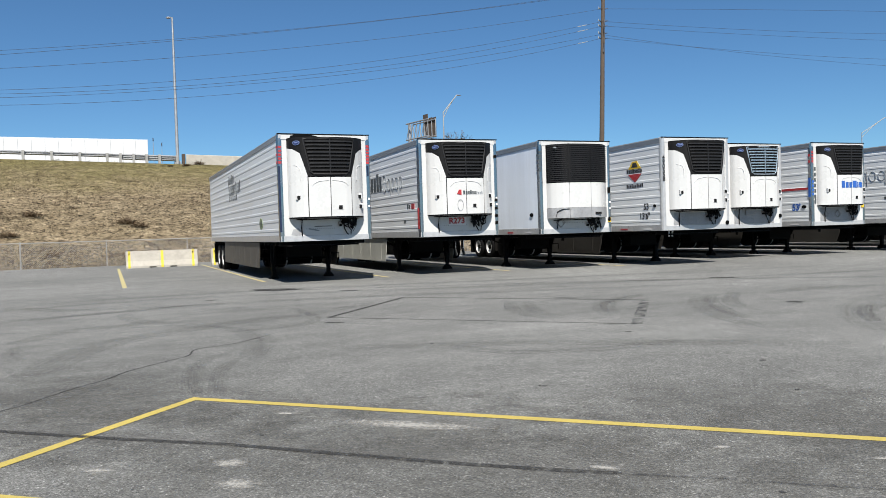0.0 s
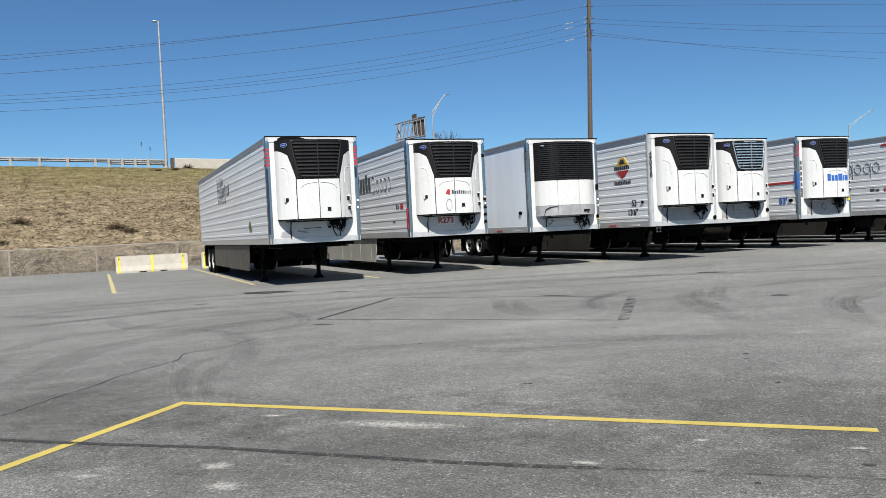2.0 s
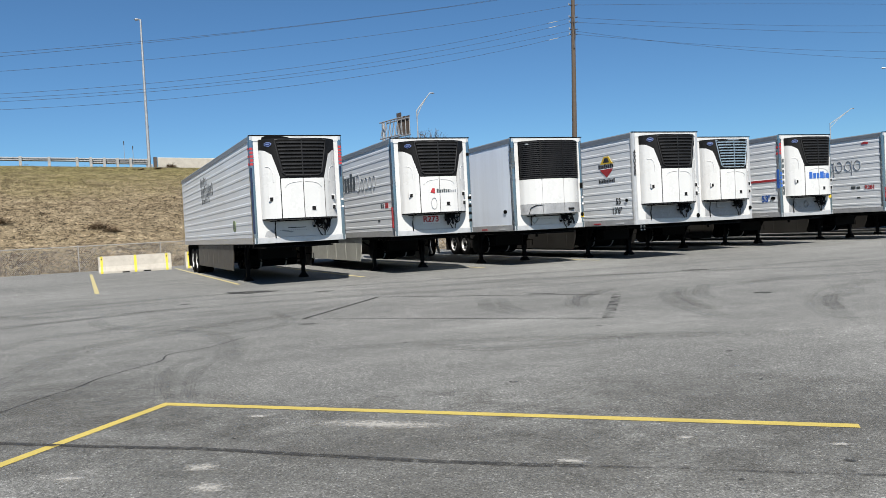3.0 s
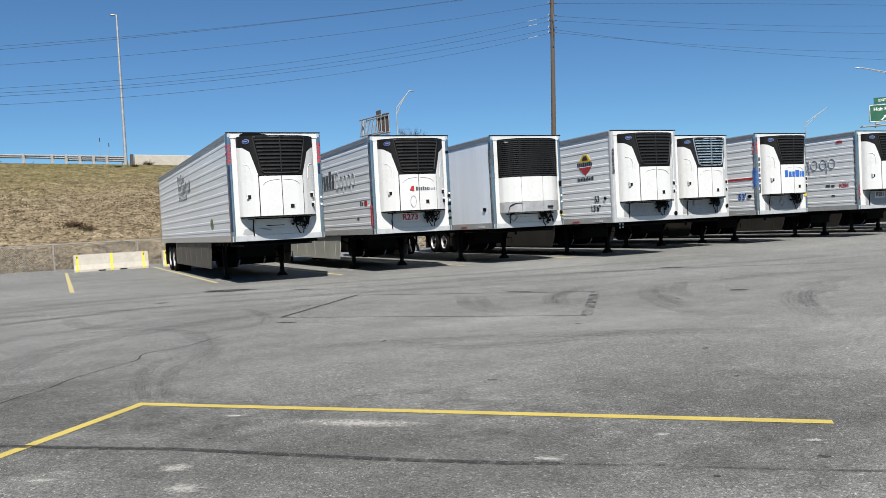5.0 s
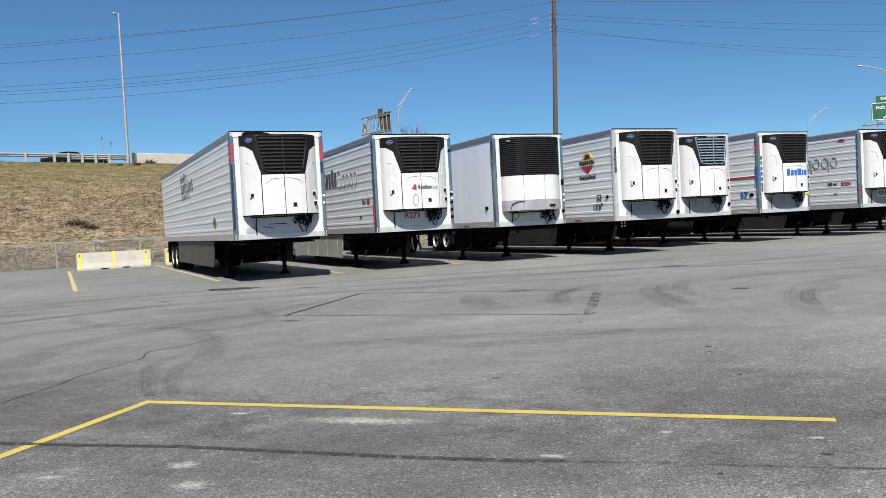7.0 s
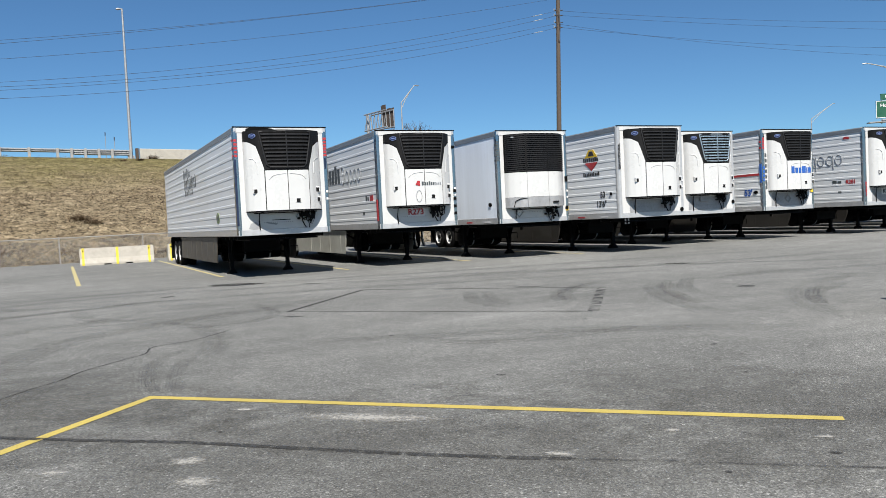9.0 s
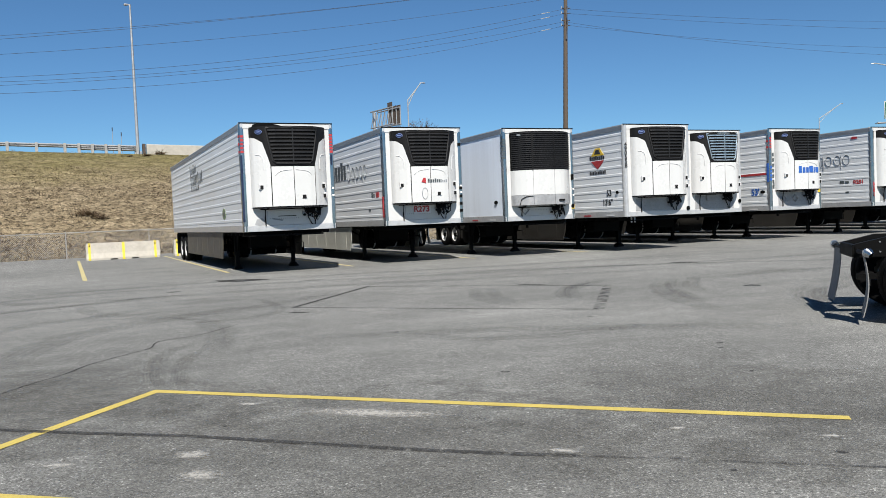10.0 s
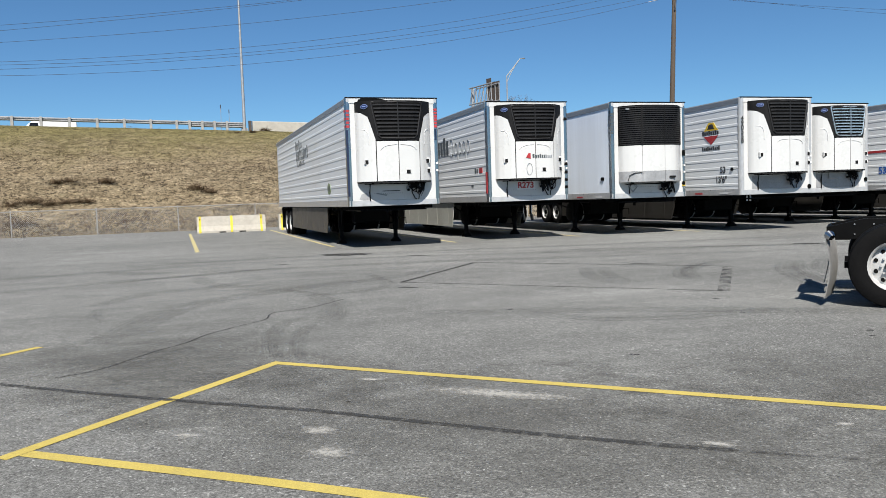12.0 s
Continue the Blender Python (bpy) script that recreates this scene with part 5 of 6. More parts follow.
def add_prism_open(bm, prof, y0, y1):
    a = [bm.verts.new((u, y0, z)) for u, z in prof]
    b = [bm.verts.new((u, y1, z)) for u, z in prof]
    for k in range(len(a) - 1):
        bm.faces.new((a[k], a[k + 1], b[k + 1], b[k]))
    bm.faces.new(a)
    bm.faces.new(b[::-1])


def side_text(t, body, y, z, size, material, bold=0.0):
    shared("lettering", text_mesh(body, size, material, bold), t, Matrix.Translation((-0.0105, y, z)) @ ON_SIDE)


def front_text(t, body, x, y, z, size, material, bold=0.0):
    shared("lettering", text_mesh(body, size, material, bold), t, Matrix.Translation((x, y, z)) @ ON_FRONT)


def corner_code(t, z0, z1, material, x=0.055, tall=0.09):
    """A vertical row of short bars down the front corner post."""
    n = max(2, int((z1 - z0) / (tall * 1.35)))
    for k in range(n):
        z = z0 + (z1 - z0) * k / n
        part("code_bar", boxes((x - 0.04, -0.026, z, x + 0.045, -0.014, z + tall)), material, t)
        if x < 1 and k % 2 == 0:
            part("code_bar", boxes((-0.024, 0.03, z, -0.012, 0.11, z + tall)), material, t)


def extra_1(t, b):
    rnd = random.Random(3)
    for y0, z, h, count in ((9.9, 3.33, 0.30, 6), (9.8, 2.92, 0.34, 10), (9.7, 2.70, 0.15, 7)):
        bar_row(t, "name_bars", y0, z, [rnd.uniform(0.09, 0.19) for _ in range(count)], h * rnd.uniform(0.9, 1.1), DKVINYL, "side", 0.16, "dark peeling company name", rnd.uniform(-0.012, 0.004))
    part("round_sticker", prism(ellipse(2.9, 1.72, 0.26, 0.17), "x", -0.014, 0.004), GREENVINYL, t, "worn green round sticker")
    for k in range(3):
        part("sticker_mark", boxes((-0.018, 2.72 + 0.15 * k, 1.64, -0.012, 2.80 + 0.15 * k, 1.80 - 0.03 * (k % 2))), DKVINYL, t)
    corner_code(t, 3.30, 3.82, RED, 0.05, 0.065)
    part("corner_tape", boxes((-0.005, -0.026, 1.45, 0.050, -0.012, 3.24)), NAVY, t)
    part("corner_tape", boxes((W - 0.10, -0.026, 2.95, W - 0.05, -0.014, 3.25)), NAVY, t)
    corner_code(t, 3.30, 3.85, RED, W - 0.07, 0.065)
    part("soot", prism([(0.34, 4.0), (1.25, 4.0), (1.05, 4.07), (0.80, 4.10), (0.50, 4.105), (0.36, 4.06)], "y", -0.026, -0.012), FRAME, t, "black soot smear on the top rail")
    part("scrape", prism([(0.30, 1.36), (0.55, 1.30), (0.62, 1.42), (0.50, 1.54), (0.36, 1.50)], "y", -0.005, 0.004), GREYPAN, t)
    part("hazard_frame", prism([(0.75, 1.50), (1.05, 1.44), (1.10, 1.47), (0.80, 1.53)], "y", -0.013, -0.006), GREYVINYL, t)
    part("plate_bar", boxes((0.95, -0.013, 1.565, 1.45, -0.006, 1.585)), FRAME, t)


def extra_2(t, b):
    bar_row(t, "name_bars", 6.6, 2.76, [0.34, 0.30, 0.22, 0.32, 0.28, 0.28, 0.28, 0.26], 0.50, DKVINYL, "side", 0.07, "dark company name")
    ring_row(t, 3.45, 3.0, 1, 0.19, 0.29, 0.42, GREYVINYL, "thin grey company name")
    ring_row(t, 2.95, 2.93, 4, 0.15, 0.19, 0.42, GREYVINYL, "thin grey company name", (0, 2))
    part("number_plate", boxes((-0.014, 0.45, 2.04, 0.0, 0.72, 2.20)), RED, t, "red unit number patch")
    bar_row(t, "small_print", 1.15, 2.05, [0.14, 0.10], 0.12, DKVINYL, "side", 0.05)
    bar_row(t, "small_print", 1.5, 1.63, [0.2], 0.06, DKVINYL, "side", 0.05)
    part("corner_tape", boxes((-0.026, 0.02, 1.42, -0.010, 0.12, 2.05)), RED, t, "red reflective corner strip")
    part("unit_plate", boxes((0.92, -0.022, 1.50, 1.50, -0.006, 1.76)), SIGNWHITE, t)
    front_text(t, "R273", 1.19, -0.026, 1.63, 0.25, RED, 0.008)
    part("logo_shape", prism([(1.0, b + 0.60), (1.07, b + 0.72), (1.14, b + 0.72), (1.14, b + 0.56)], "y", -0.580, -0.545), RED, t, "small red sail-shaped logo")
    bar_row(t, "logo_bars", 1.2, b + 0.58, [0.06, 0.06, 0.05, 0.05, 0.05, 0.05], 0.09, DKVINYL, "front", 0.018)
    bar_row(t, "logo_bars", 1.62, b + 0.58, [0.04, 0.04, 0.04, 0.04], 0.07, GREYVINYL, "front", 0.02)
    pts = [(1.10 + 0.09 * math.cos(a), -0.578, b + 0.26 + 0.17 * math.sin(a)) for a in [k * math.tau / 14 for k in range(15)]]
    part("scribble", tube(pts, 0.006, 4), GREYVINYL, t)
    for z in (3.55, 2.2, 1.95, 1.72, 1.5):
        part("hinge", boxes((W - 0.13, -0.05, z, W - 0.03, -0.012, z + 0.09), bevel=0.015), FRAME, t)
    for k in range(2):
        part("skirt_pipe", tube([(1.95 + 0.28 * k, 2.1, 1.05), (1.9 + 0.28 * k, 2.0, 0.75), (2.0 + 0.28 * k, 2.1, 0.52)], 0.05, 8), CHROME, t)


def extra_3(t, b):
    corner_code(t, 3.1, 3.75, DKVINYL, 0.03, 0.06)
    part("yellow_tag", boxes((W - 0.14, -0.03, b - 0.16, W - 0.04, -0.012, b - 0.02)), YELVINYL, t, "yellow reflector tag")
    part("lock_box", boxes((W - 0.14, -0.06, 2.40, W - 0.05, -0.012, 2.58), bevel=0.01), FRAME, t)
    part("round_vent", prism(ellipse(W - 0.10, 1.55, 0.05, 0.07), "y", -0.04, -0.01), FRAME, t)
    part("round_vent", prism(ellipse(0.55, 1.75, 0.10, 0.06), "x", -0.03, 0.0), FRAME, t)
    for z, s in ((1.48, 0.16), (1.46, 0.12)):
        part("placard_frame", tube([(0.72 - s, -0.012, z), (0.72, -0.012, z + s), (0.72 + s, -0.012, z), (0.72, -0.012, z - s), (0.72 - s, -0.012, z)], 0.012, 4), GREYPAN, t)


def extra_4(t, b):
    z, c = 3.16, 1.45
    part("logo_shape", prism([(c - 0.36, z + 0.02), (c - 0.13, z + 0.27), (c + 0.13, z + 0.27), (c + 0.36, z + 0.02)], "x", -0.014, 0.004), YELVINYL, t, "yellow and black arched logo top")
    part("logo_shape", prism([(c - 0.18, z + 0.07), (c - 0.09, z + 0.22), (c + 0.09, z + 0.22), (c + 0.18, z + 0.07)], "x", -0.018, 0.004), INK, t)
    bar_row(t, "name_bars", c + 0.46, z - 0.12, [0.075] * 8, 0.11, INK, "side", 0.035, "black company name")
    part("logo_shape", prism([(c - 0.38, z - 0.15), (c + 0.38, z - 0.15), (c, z - 0.43)], "x", -0.014, 0.004), RED, t, "red triangular lower half of the logo")
    bar_row(t, "name_bars", c + 0.24, z - 0.24, [0.045] * 6, 0.05, SIGNWHITE, "side", 0.03)
    bar_row(t, "small_print", c + 0.48, z - 0.60, [0.06] * 10, 0.10, INK, "side", 0.035)
    side_text(t, "53", 0.86, 1.90, 0.28, INK, 0.007)
    side_text(t, "13'6\"", 0.95, 1.60, 0.28, INK, 0.007)
    part("round_vent", prism(ellipse(0.40, 1.92, 0.06, 0.05), "x", -0.03, 0.0), FRAME, t)
    for k, c in enumerate("490558"):
        shared("lettering", text_mesh(c, 0.19, INK, 0.004), t, Matrix.Translation((0.05, -0.030, 3.42 - 0.135 * k)) @ ON_FRONT)
    part("round_vent", prism(ellipse(W - 0.12, 1.32, 0.06, 0.07), "y", -0.04, -0.01), FRAME, t)
    for x in (0.36, 0.48):
        part("hanger", boxes((x, 0.2, 0.93, x + 0.035, 0.24, 1.10)), SIGNWHITE, t)


def extra_5(t, b):
    part("round_vent", prism(ellipse(W - 0.12, 1.50, 0.06, 0.07), "y", -0.04, -0.01), FRAME, t)
    part("dirty_bracket", boxes((0.9, -0.05, 1.55, 1.35, -0.012, 1.80), bevel=0.02), GREYPAN, t)


def extra_6(t, b):
    corner_code(t, 3.4, 3.85, RED, 0.05, 0.08)
    corner_code(t, 2.2, 2.8, BLUE, 0.05, 0.10)
    part("corner_tape", boxes((-0.026, 0.02, 2.15, -0.010, 0.12, 2.85)), BLUE, t)
    part("side_stripe", boxes((-0.014, 0.15, 2.42, 0.0, 8.0, 2.50)), RED, t, "thin red stripe along the side")
    side_text(t, "53'", 0.72, 1.78, 0.34, BLUE, 0.012)
    part("round_vent", prism(ellipse(0.35, 1.80, 0.10, 0.06), "x", -0.03, 0.0), FRAME, t)
    bar_row(t, "name_bars", 0.86, b + 0.60, [0.15, 0.13, 0.12, 0.20, 0.06, 0.15], 0.20, BLUE, "front", 0.035, "blue company name")
    part("yellow_tag", boxes((W - 0.20, -0.03, b - 0.12, W - 0.08, -0.012, b)), YELVINYL, t, "yellow reflector tag")
    bar_row(t, "corner_marks", 0.16, 2.0, [0.05], 0.12, DKVINYL, "front", 0.04)
    for k in range(7):
        part("corner_marks", boxes((0.13, -0.012, 1.9 + 0.2 * k, 0.21, -0.002, 2.03 + 0.2 * k)), DKVINYL, t)
    for x in (0.62, 1.22):
        part("placard_frame", tube([(x - 0.13, -0.03, 1.52), (x, -0.03, 1.66), (x + 0.13, -0.03, 1.52), (x, -0.03, 1.38), (x - 0.13, -0.03, 1.52)], 0.014, 4), GREYPAN, t)


def extra_7(t, b):
    ring_row(t, 2.85, 3.02, 1, 0.19, 0.29, 0.42, GREYVINYL, "thin grey company name")
    ring_row(t, 2.38, 2.96, 4, 0.15, 0.19, 0.42, GREYVINYL, "thin grey company name", (0, 2))
    side_text(t, "R281", 0.60, 2.05, 0.22, RED, 0.006)
    bar_row(t, "small_print", 1.45, 2.02, [0.2, 0.16], 0.09, DKVINYL, "side", 0.05)
    bar_row(t, "small_print", 1.2, 1.64, [0.16], 0.05, DKVINYL, "side", 0.05)
    part("logo_shape", prism([(0.62, 3.74), (0.90, 3.74), (0.90, 3.81), (0.76, 3.84), (0.62, 3.81)], "x", -0.014, 0.004), RED, t, "small red and white maker's logo")
    for k, c in enumerate("R281"):
        shared("lettering", text_mesh(c, 0.17, RED, 0.004), t, Matrix.Translation((0.055, -0.030, 1.95 - 0.14 * k)) @ ON_FRONT)
    part("unit_plate", boxes((0.92, -0.022, 1.50, 1.50, -0.006, 1.76)), SIGNWHITE, t)
    front_text(t, "R281", 1.21, -0.026, 1.63, 0.22, INK, 0.006)
    part("lock_box", boxes((-0.10, 8.0, 2.5, 0.0, 8.1, 2.7)), FRAME, t)


def build_trailers():
    trailer(0.0, 0.0, 4.11, 1.17, True, "modern", True, "white ribbed refrigerated trailer with peeling dark lettering and soot", extras=extra_1, wheels_y=12.6, turn=1.5, reflectors=False, skirt_paint=SKIRTDARK)
    trailer(4.30, 0.77, 4.11, 1.16, True, "modern", True, "white ribbed refrigerated trailer with dark and grey lettering", extras=extra_2, reflectors=False, skirt_paint=SKIRTPALE)
    trailer(8.17, 0.41, 4.06, 1.13, False, "old", False, "pale smooth-sided refrigerated trailer with an older square cooling unit", extras=extra_3)
    trailer(11.81, -0.90, 4.06, 1.12, True, "modern", True, "white ribbed refrigerated trailer with a yellow and red logo", chrome=False, extras=extra_4)
    trailer(15.90, 1.05, 4.12, 1.09, True, "modern", True, "white refrigerated trailer with a pale metal grille", extras=extra_5, slat=BLUESLAT, chrome=False)
    trailer(19.35, 0.50, 4.12, 1.09, True, "modern", True, "white ribbed refrigerated trailer with blue lettering", extras=extra_6)
    trailer(23.80, -0.25, 4.12, 1.09, True, "modern", True, "white ribbed refrigerated trailer with thin grey lettering", extras=extra_7, reflectors=False)
    for x, y in ((28.0, 0.35), (32.1, -0.1), (36.2, 0.5)):
        trailer(x, y, 4.12, 1.09, True, "modern", True, "white ribbed refrigerated trailer with a dark skirt below", chrome=False)


# ---------------------------------------------------------------- vehicles that move
def build_tractor():
    """The rear of a road tractor. Its y axis points to the front; the origin lies on the ground under the frame's end."""
    t = thing("semi_tractor", "black chassis of a semi tractor backing up, with mud flaps", "truck")
    for x in (-0.43, 0.43):
        out = [(0.24, 0.80), (0.24, 0.96), (0.66, 1.06), (6.2, 1.06), (6.2, 0.79), (0.24, 0.79)]
        part("frame_rail", prism([(y, z) for y, z in out], "x", x - 0.04, x + 0.04, 0.006), FRAME, t, "black steel frame rail")
        bolts = bmesh.new()
        for k in range(16):
            for z in (0.86, 0.99):
                y = 0.55 + 0.22 * k
                s = -1 if x < 0 else 1
                add_tube(bolts, [(x + s * 0.04, y, z), (x + s * 0.052, y, z)], 0.011, 6)
        tagged(part("bolts", bolts, RAIL, t), kind="stuff")
    part("end_member", boxes((-0.47, 0.22, 0.80, 0.47, 0.27, 0.96), (-0.47, 0.24, 0.785, 0.47, 0.50, 0.805), bevel=0.006), FRAME, t)
    for y in (1.9, 3.6, 5.6):
        part("cross_member", boxes((-0.39, y, 0.84, 0.39, y + 0.1, 1.02)), FRAME, t)
    for s in (-1, 1):
        x = s * 0.93
        fy = 0.27
        bar = part("flap_hanger", tube([(s * 0.47, fy + 0.04, 0.86), (s * 0.60, fy, 0.88), (s * 1.20, fy, 0.88)], 0.028, 8), FRAME, t)
        part("clamp", tube([(s * 1.15, fy, 0.89), (s * 1.22, fy, 0.89), (s * 1.25, fy + 0.03, 0.86)], [0.055, 0.062, 0.04], 10), CHROME, bar, "chrome clamp", True)
        bm = bmesh.new()
        prev = None
        n = 10
        for k in range(n + 1):
            v = k / n
            y = fy - (0.11 if s < 0 else 0.02) * v ** 1.7 + (0.05 * math.sin(v * math.pi) if s > 0 else 0)
            z = 0.86 - 0.76 * v
            row = [bm.verts.new(p) for p in ((x - 0.28, y - 0.006, z), (x + 0.28, y - 0.006, z), (x + 0.28, y + 0.006, z), (x - 0.28, y + 0.006, z))]
            if prev:
                for j in range(4):
                    bm.faces.new((prev[j], row[j], row[(j + 1) % 4], prev[(j + 1) % 4]))
            else:
                bm.faces.new(row[::-1])
            prev = row
        bm.faces.new(prev)
        if s > 0:
            bmesh.ops.rotate(bm, verts=bm.verts, cent=(x, fy, 0), matrix=Matrix.Rotation(radians(-8), 3, "Z"))
        part("mud_flap", bm, FLAP, t, "grey curled rubber mud flap", True)
    for ay in (0.98, 2.29):
        part("axle", tube([(-0.9, ay, 0.508), (0.9, ay, 0.508)], 0.09, 10), FRAME, t)
        part("axle_housing", tube([(-0.28, ay, 0.508), (-0.1, ay, 0.508), (0.1, ay, 0.508), (0.28, ay, 0.508)], [0.10, 0.24, 0.24, 0.10], 14), FRAME, t)
        for s in (-1, 1):
            add_wheel(t, s * 1.085, ay, s)
            add_wheel(t, s * 0.76, ay, s, False)
            part("air_spring", tube([(s * 0.46, ay + 0.42, 0.50), (s * 0.46, ay + 0.42, 0.60), (s * 0.46, ay + 0.42, 0.80)], [0.11, 0.14, 0.10], 12), RUBBER, t)
            part("spring_arm", boxes((s * 0.46 - 0.05, ay - 0.55, 0.42, s * 0.46 + 0.05, ay + 0.50, 0.50)), FRAME, t)
    fifth = [(-0.46, 0.95), (-0.40, 0.62), (-0.13, 0.62), (-0.10, 1.30), (0.10, 1.30), (0.13, 0.62), (0.40, 0.62), (0.46, 0.95), (0.44, 1.65), (0.25, 1.90), (-0.25, 1.90), (-0.44, 1.65)]
    part("fifth_wheel", prism([(x, y + 0.75) for x, y in fifth], "z", 1.14, 1.20, 0.01), FRAME, t, "greasy black fifth-wheel plate")
    part("fifth_wheel_mount", boxes((-0.44, 1.85, 1.06, -0.34, 2.25, 1.14), (0.34, 1.85, 1.06, 0.44, 2.25, 1.14)), FRAME, t)
    t.scale = (0.88, 0.88, 0.88)
    return t


def car(kind, paint, label, category):
    """A car with its y axis to the front; origin on the road under its middle."""
    t = thing(category.replace(" ", "_"), label, category)
    spec = {
        "suv": (5.6, 2.0, 1.90, [(-2.8, 0.45), (-2.78, 1.02), (-2.6, 1.08), (1.15, 1.08), (2.55, 1.02), (2.78, 0.85), (2.8, 0.42)], [(-2.68, 1.08), (-2.45, 1.78), (-2.2, 1.88), (0.35, 1.88), (1.25, 1.08)], [(-2.35, -1.35), (-1.15, -0.25), (-0.1, 0.75)]),
        "pickup": (5.9, 2.0, 1.92, [(-2.95, 0.55), (-2.95, 1.12), (-0.75, 1.14), (1.35, 1.14), (2.75, 1.08), (2.95, 0.9), (2.95, 0.5)], [(-0.75, 1.12), (-0.70, 1.82), (-0.5, 1.92), (0.55, 1.90), (1.45, 1.12)], [(-0.58, 0.02), (0.12, 0.95)]),
        "sedan": (4.9, 1.82, 1.45, [(-2.45, 0.40), (-2.45, 0.88), (-1.6, 0.98), (1.0, 0.95), (2.2, 0.80), (2.45, 0.62), (2.45, 0.35)], [(-1.95, 0.95), (-1.05, 1.38), (-0.5, 1.45), (0.2, 1.42), (1.15, 0.94)], [(-1.15, -0.35), (-0.25, 0.55)]),
        "van": (5.9, 2.05, 2.25, [(-2.95, 0.5), (-2.95, 1.3), (1.6, 1.3), (2.6, 1.15), (2.95, 0.9), (2.95, 0.45)], [(-2.93, 1.28), (-2.9, 2.16), (-2.75, 2.25), (1.05, 2.25), (1.3, 2.15), (2.2, 1.25)], [(0.55, 1.55)]),
    }[kind]
    L, wd, H, low, cab, wins = spec
    h = wd / 2
    part("body", prism([(y, z) for y, z in low], "x", -h, h, 0.05), paint, t, smooth=True)
    bm = prism([(y, z) for y, z in cab], "x", -h + 0.03, h - 0.03, 0.04)
    for v in bm.verts:
        k = (v.co.z - 1.0) / max(0.2, H - 1.0)
        v.co.x *= 1 - 0.14 * max(0, k)
    part("cabin", bm, paint, t, smooth=True)
    base = max(z for y, z in low)
    for y0, y1 in wins:
        zt = H - 0.16 if kind != "van" else 2.0
        zb = base + 0.07
        for s in (-1, 1):
            bm = bmesh.new()
            y0t, y1t = y0, y1
            lim = cab[-2][0] + (cab[-1][0] - cab[-2][0]) * (cab[-2][1] - zt) / (cab[-2][1] - cab[-1][1]) - 0.06
            y1t = min(y1, lim)
            xs_b = s * (h - 0.026) * (1 - 0.14 * max(0, (zb - 1.0) / (H - 1.0))) + s * 0.004
            xs_t = s * (h - 0.026) * (1 - 0.14 * max(0, (zt - 1.0) / (H - 1.0))) + s * 0.004
            add = [(xs_b, y0, zb), (xs_b, y1, zb), (xs_t, y1t, zt), (xs_t, max(y0, y0 + 0.12), zt)]
            a = [bm.verts.new(p) for p in add]
            b2 = [bm.verts.new((p[0] - s * 0.03, p[1], p[2])) for p in add]
            bm.faces.new(a), bm.faces.new(b2[::-1])
            for j in range(4):
                bm.faces.new((a[j], b2[j], b2[(j + 1) % 4], a[(j + 1) % 4]))
            part("window", bm, GLASS, t)
    (ya, za), (yb, zb) = cab[-2], cab[-1]
    wsx = h - 0.22
    bm = bmesh.new()
    nrm = Vector((0, za - zb, yb - ya)).normalized() * 0.012
    vs = [bm.verts.new(Vector(p) + nrm) for p in ((-wsx, yb - 0.06, zb + 0.06), (wsx, yb - 0.06, zb + 0.06), (wsx * 0.88, ya + 0.06, za - 0.06), (-wsx * 0.88, ya + 0.06, za - 0.06))]
    v2 = [bm.verts.new(v.co - nrm * 2) for v in vs]
    bm.faces.new(vs), bm.faces.new(v2[::-1])
    for j in range(4):
        bm.faces.new((vs[j], v2[j], v2[(j + 1) % 4], vs[(j + 1) % 4]))
    part("windscreen", bm, GLASS, t)
    r = 0.40 if kind != "sedan" else 0.33
    tyre = lathe([(-0.11, r * 0.6), (-0.12, r * 0.9), (-0.09, r), (0.09, r), (0.12, r * 0.9), (0.11, r * 0.6)], sides=20)
    tm = part("wheel", tyre, RUBBER, t, smooth=True)
    rim = part("rim", lathe([(0.08, r * 0.62), (0.10, r * 0.58), (0.05, 0.08), (0.06, 0.0)], sides=16), ALU, tm, smooth=True)
    first = True
    for y in (-L * 0.30, L * 0.32):
        for s in (-1, 1):
            m = pose(s * (h - 0.10), y, r, 0, 0, 180 if s < 0 else 0)
            if first:
                tm.matrix_basis = m
                first = False
            else:
                w = shared("wheel", tm.data, t, m)
                shared("rim", rim.data, w)
            # black half disc painted as the shade inside the arch
            part("wheel_arch", prism([(y + (r + 0.09) * math.cos(a), r + (r + 0.09) * math.sin(a)) for a in [k * math.pi / 10 for k in range(11)]], "x", s * h - 0.012 if s < 0 else h - 0.02, s * h + 0.02 if s < 0 else h + 0.012), PIT, t)
    for s in (-1, 1):
        part("headlamp", boxes((s * h * 0.72 - 0.16, L / 2 - 0.10, 0.72, s * h * 0.72 + 0.16, L / 2 + 0.01, 0.88), bevel=0.02), SIGNWHITE, t)
        part("tail_lamp", boxes((s * h * 0.84 - 0.10, -L / 2 - 0.012, 0.78, s * h * 0.84 + 0.10, -L / 2 + 0.06, 1.0), bevel=0.02), RED, t)
    return t


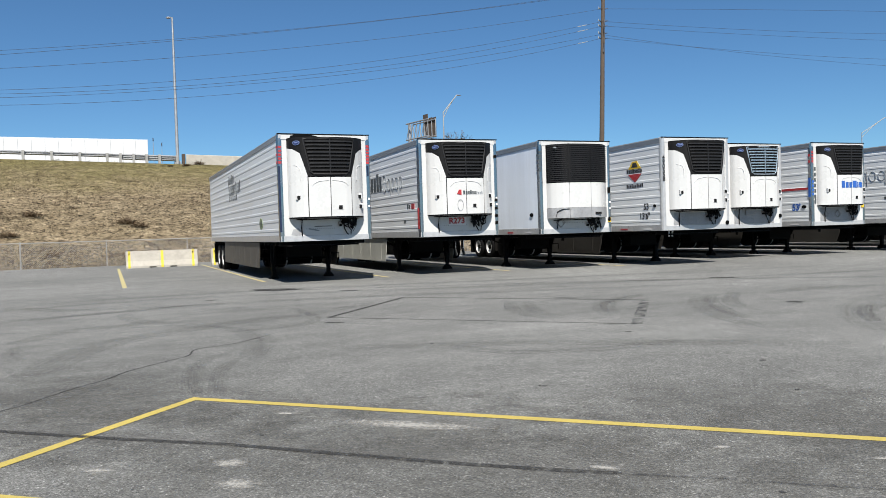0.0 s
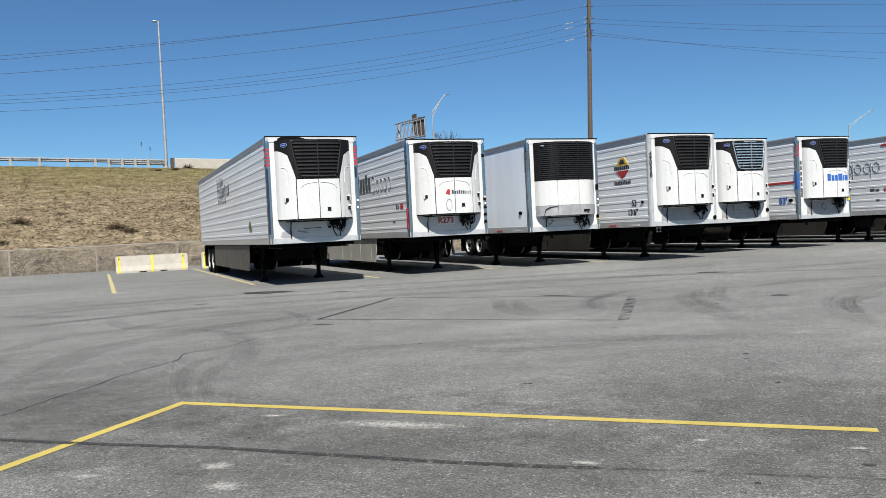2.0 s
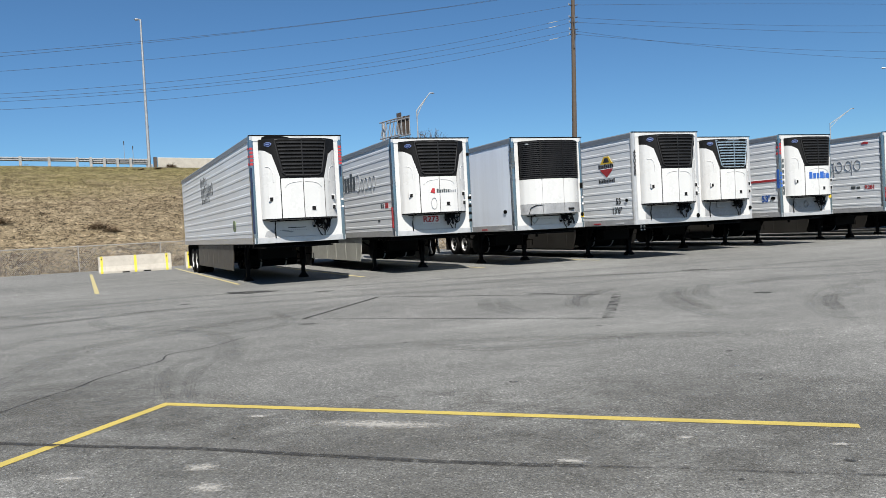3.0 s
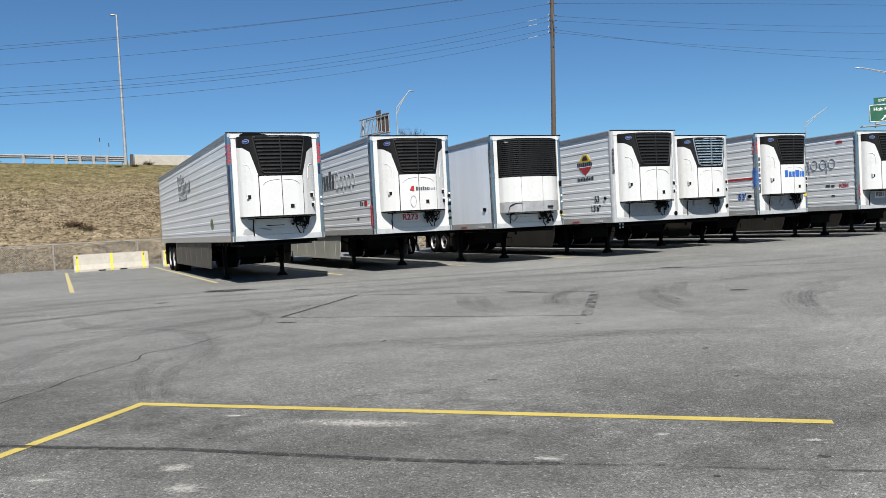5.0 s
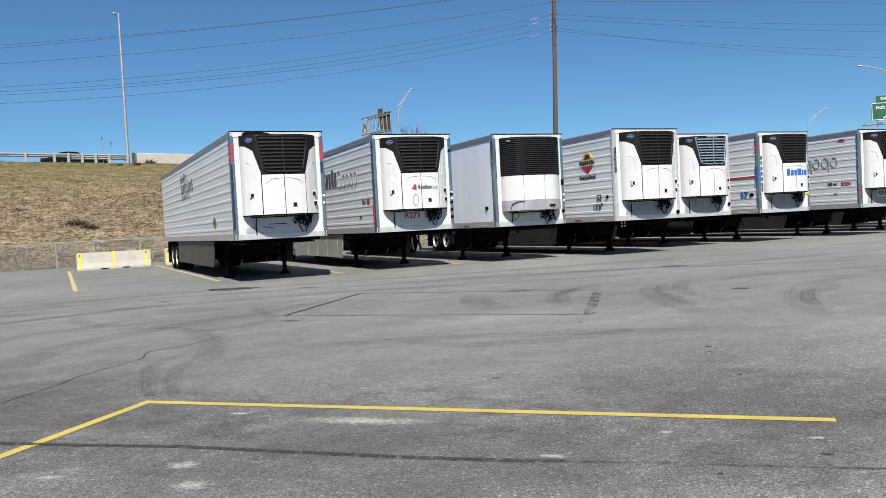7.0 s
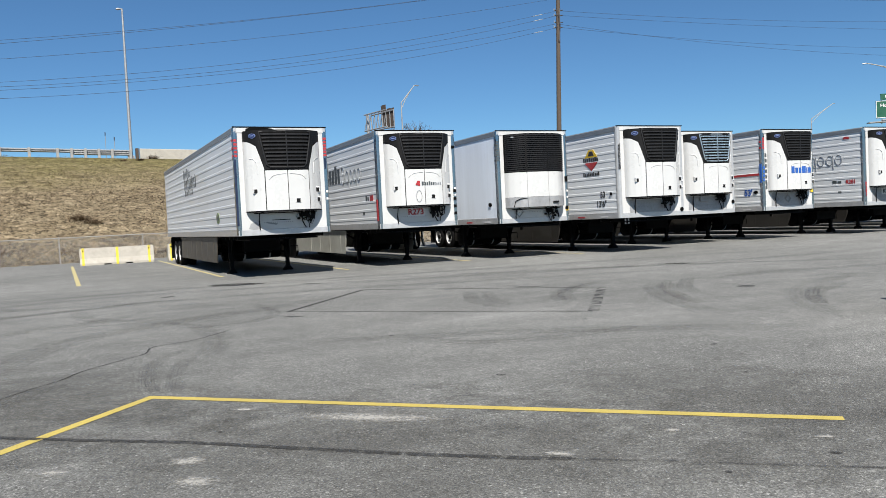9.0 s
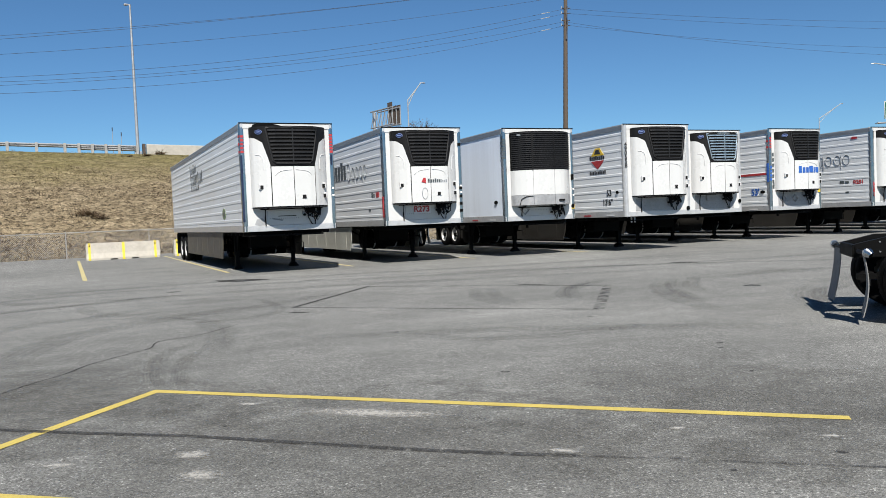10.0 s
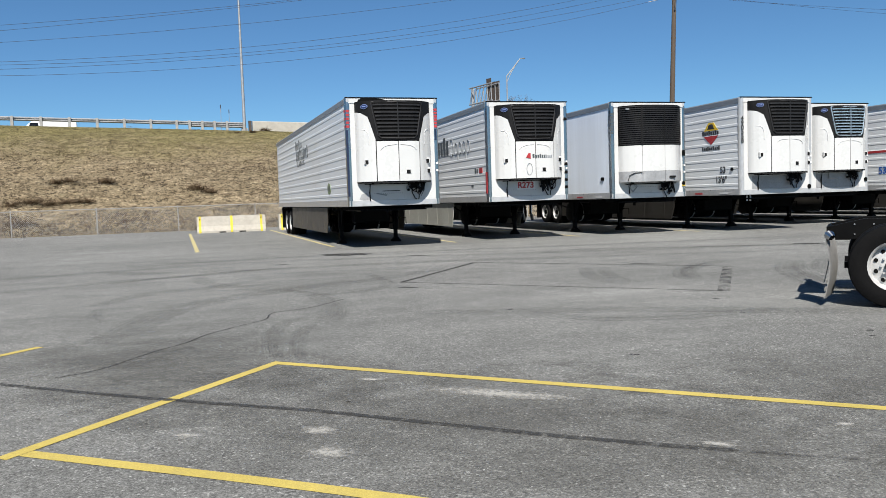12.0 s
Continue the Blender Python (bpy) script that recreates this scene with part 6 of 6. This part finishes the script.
def highway_trailer():
    """A white box trailer and its tractor on the motorway; y axis to the front, origin under the trailer's rear."""
    t = thing("box_truck", "white box trailer truck driving along the motorway", "truck")
    part("box", boxes((-1.3, 0, 1.15, 1.3, 16.1, 4.12), bevel=0.03), CARWHITE, t)
    seams = bmesh.new()
    for k in range(1, 13):
        for s in (-1, 1):
            add_box(seams, s * 1.305 - 0.006, k * 1.24, 1.3, s * 1.305 + 0.006, k * 1.24 + 0.02, 4.0)
    part("seams", seams, GREYVINYL, t)
    part("bottom_rail", boxes((-1.31, 0, 1.08, 1.31, 16.1, 1.22)), ALU, t)
    part("cab", boxes((-1.2, 17.0, 0.9, 1.2, 19.6, 3.6), bevel=0.12), CARWHITE, t)
    part("hood", boxes((-1.1, 19.6, 0.7, 1.1, 21.2, 1.9), bevel=0.15), CARWHITE, t)
    part("windscreen", boxes((-1.0, 19.55, 2.0, 1.0, 19.63, 2.9)), GLASS, t)
    part("chassis", boxes((-0.5, 14.0, 0.8, 0.5, 20.5, 1.08)), FRAME, t)
    for y in (2.0, 3.25, 15.6, 16.9, 20.4):
        for s in (-1, 1):
            add_wheel(t, s * 1.1, y, s)
    return t


def motions():
    # road tractor backing along the painted bay
    trk = build_tractor()
    end = Vector((2.90, -14.22, 0))
    rows = []
    for tt, back, side, head in ((0, 11.2, 0.0, 131), (4, 7.6, 0.0, 131), (8, 3.72, 0.0, 131), (9, 2.72, 0.0, 131), (9.6, 2.12, 0.0, 131), (10.0, 1.72, 0.0, 131), (10.4, 1.33, 0.0, 131), (10.8, 1.02, 0.0, 131.5), (11.2, 0.66, 0.0, 132), (11.6, 0.33, 0.0, 132.8), (12, 0.0, 0.0, 133.6)):
        flap = end + back * 1.08 * Vector((0.64, -0.77, 0))
        a = radians(head)
        fwd = Vector((math.sin(a), math.cos(a), 0))
        near = Vector((-fwd.y, fwd.x, 0)) * -1.0      # to the driver's right
        p = flap - near * 0.93 * 0.88 - fwd * 0.24
        rows.append((tt, pose(p.x, p.y, 0, 0, 0, -head)))
    walk(trk, rows)
    # traffic above: (thing, metres along the road at a time, that time, speed, metres beyond the rail)
    east, west = -85.0, 95.0
    traffic = [
        (car("suv", CARSILVER, "silver sport utility vehicle driving on the motorway", "car"), 5.6, 2.3, 35.0, 6.0),
        (car("pickup", CARBLACK, "black pickup truck driving on the motorway", "pickup truck"), 3.65, 3.2, 35.0, 6.0),
        (car("pickup", CARWHITE, "white pickup truck driving on the motorway", "pickup truck"), 3.0, 5.5, 33.0, 6.0),
        (car("sedan", CARRED, "red car driving on the far motorway lane", "car"), 8.7, 5.5, 30.0, 10.0),
        (car("sedan", CARBLACK, "black sedan driving on the motorway", "car"), 7.4, 7.0, 31.0, 4.2),
        (highway_trailer(), 11.3, 0.0, -26.0, 26.0),
        (car("pickup", CARWHITE, "white pickup truck on the far carriageway", "pickup truck"), 2.1, 11.5, -27.5, 26.0),
        (car("van", CARWHITE, "white van on the far carriageway", "van"), 8.2, 11.5, -27.5, 26.0),
    ]
    for ob, s0, t0, v, off in traffic:
        rows = []
        for k in range(13):
            s = s0 + v * (k - t0)
            rows.append((k, Matrix.Translation(road_point(s, off, 0.60 if off > 20 else -0.345)) @ pose(0, 0, 0, 0, 0, (east if v > 0 else west))))
        walk(ob, rows)


build_ground()
build_slope()
build_trailers()
build_guard_rail()
build_parapet()
build_fence()
build_barrier(-4.16, 19.45)
build_barrier(-0.22, 19.35)
build_lamps()
build_pole()
build_wires()
build_signs()
build_bare_tree()
build_markings()
build_shrubs()
build_grass()
motions()
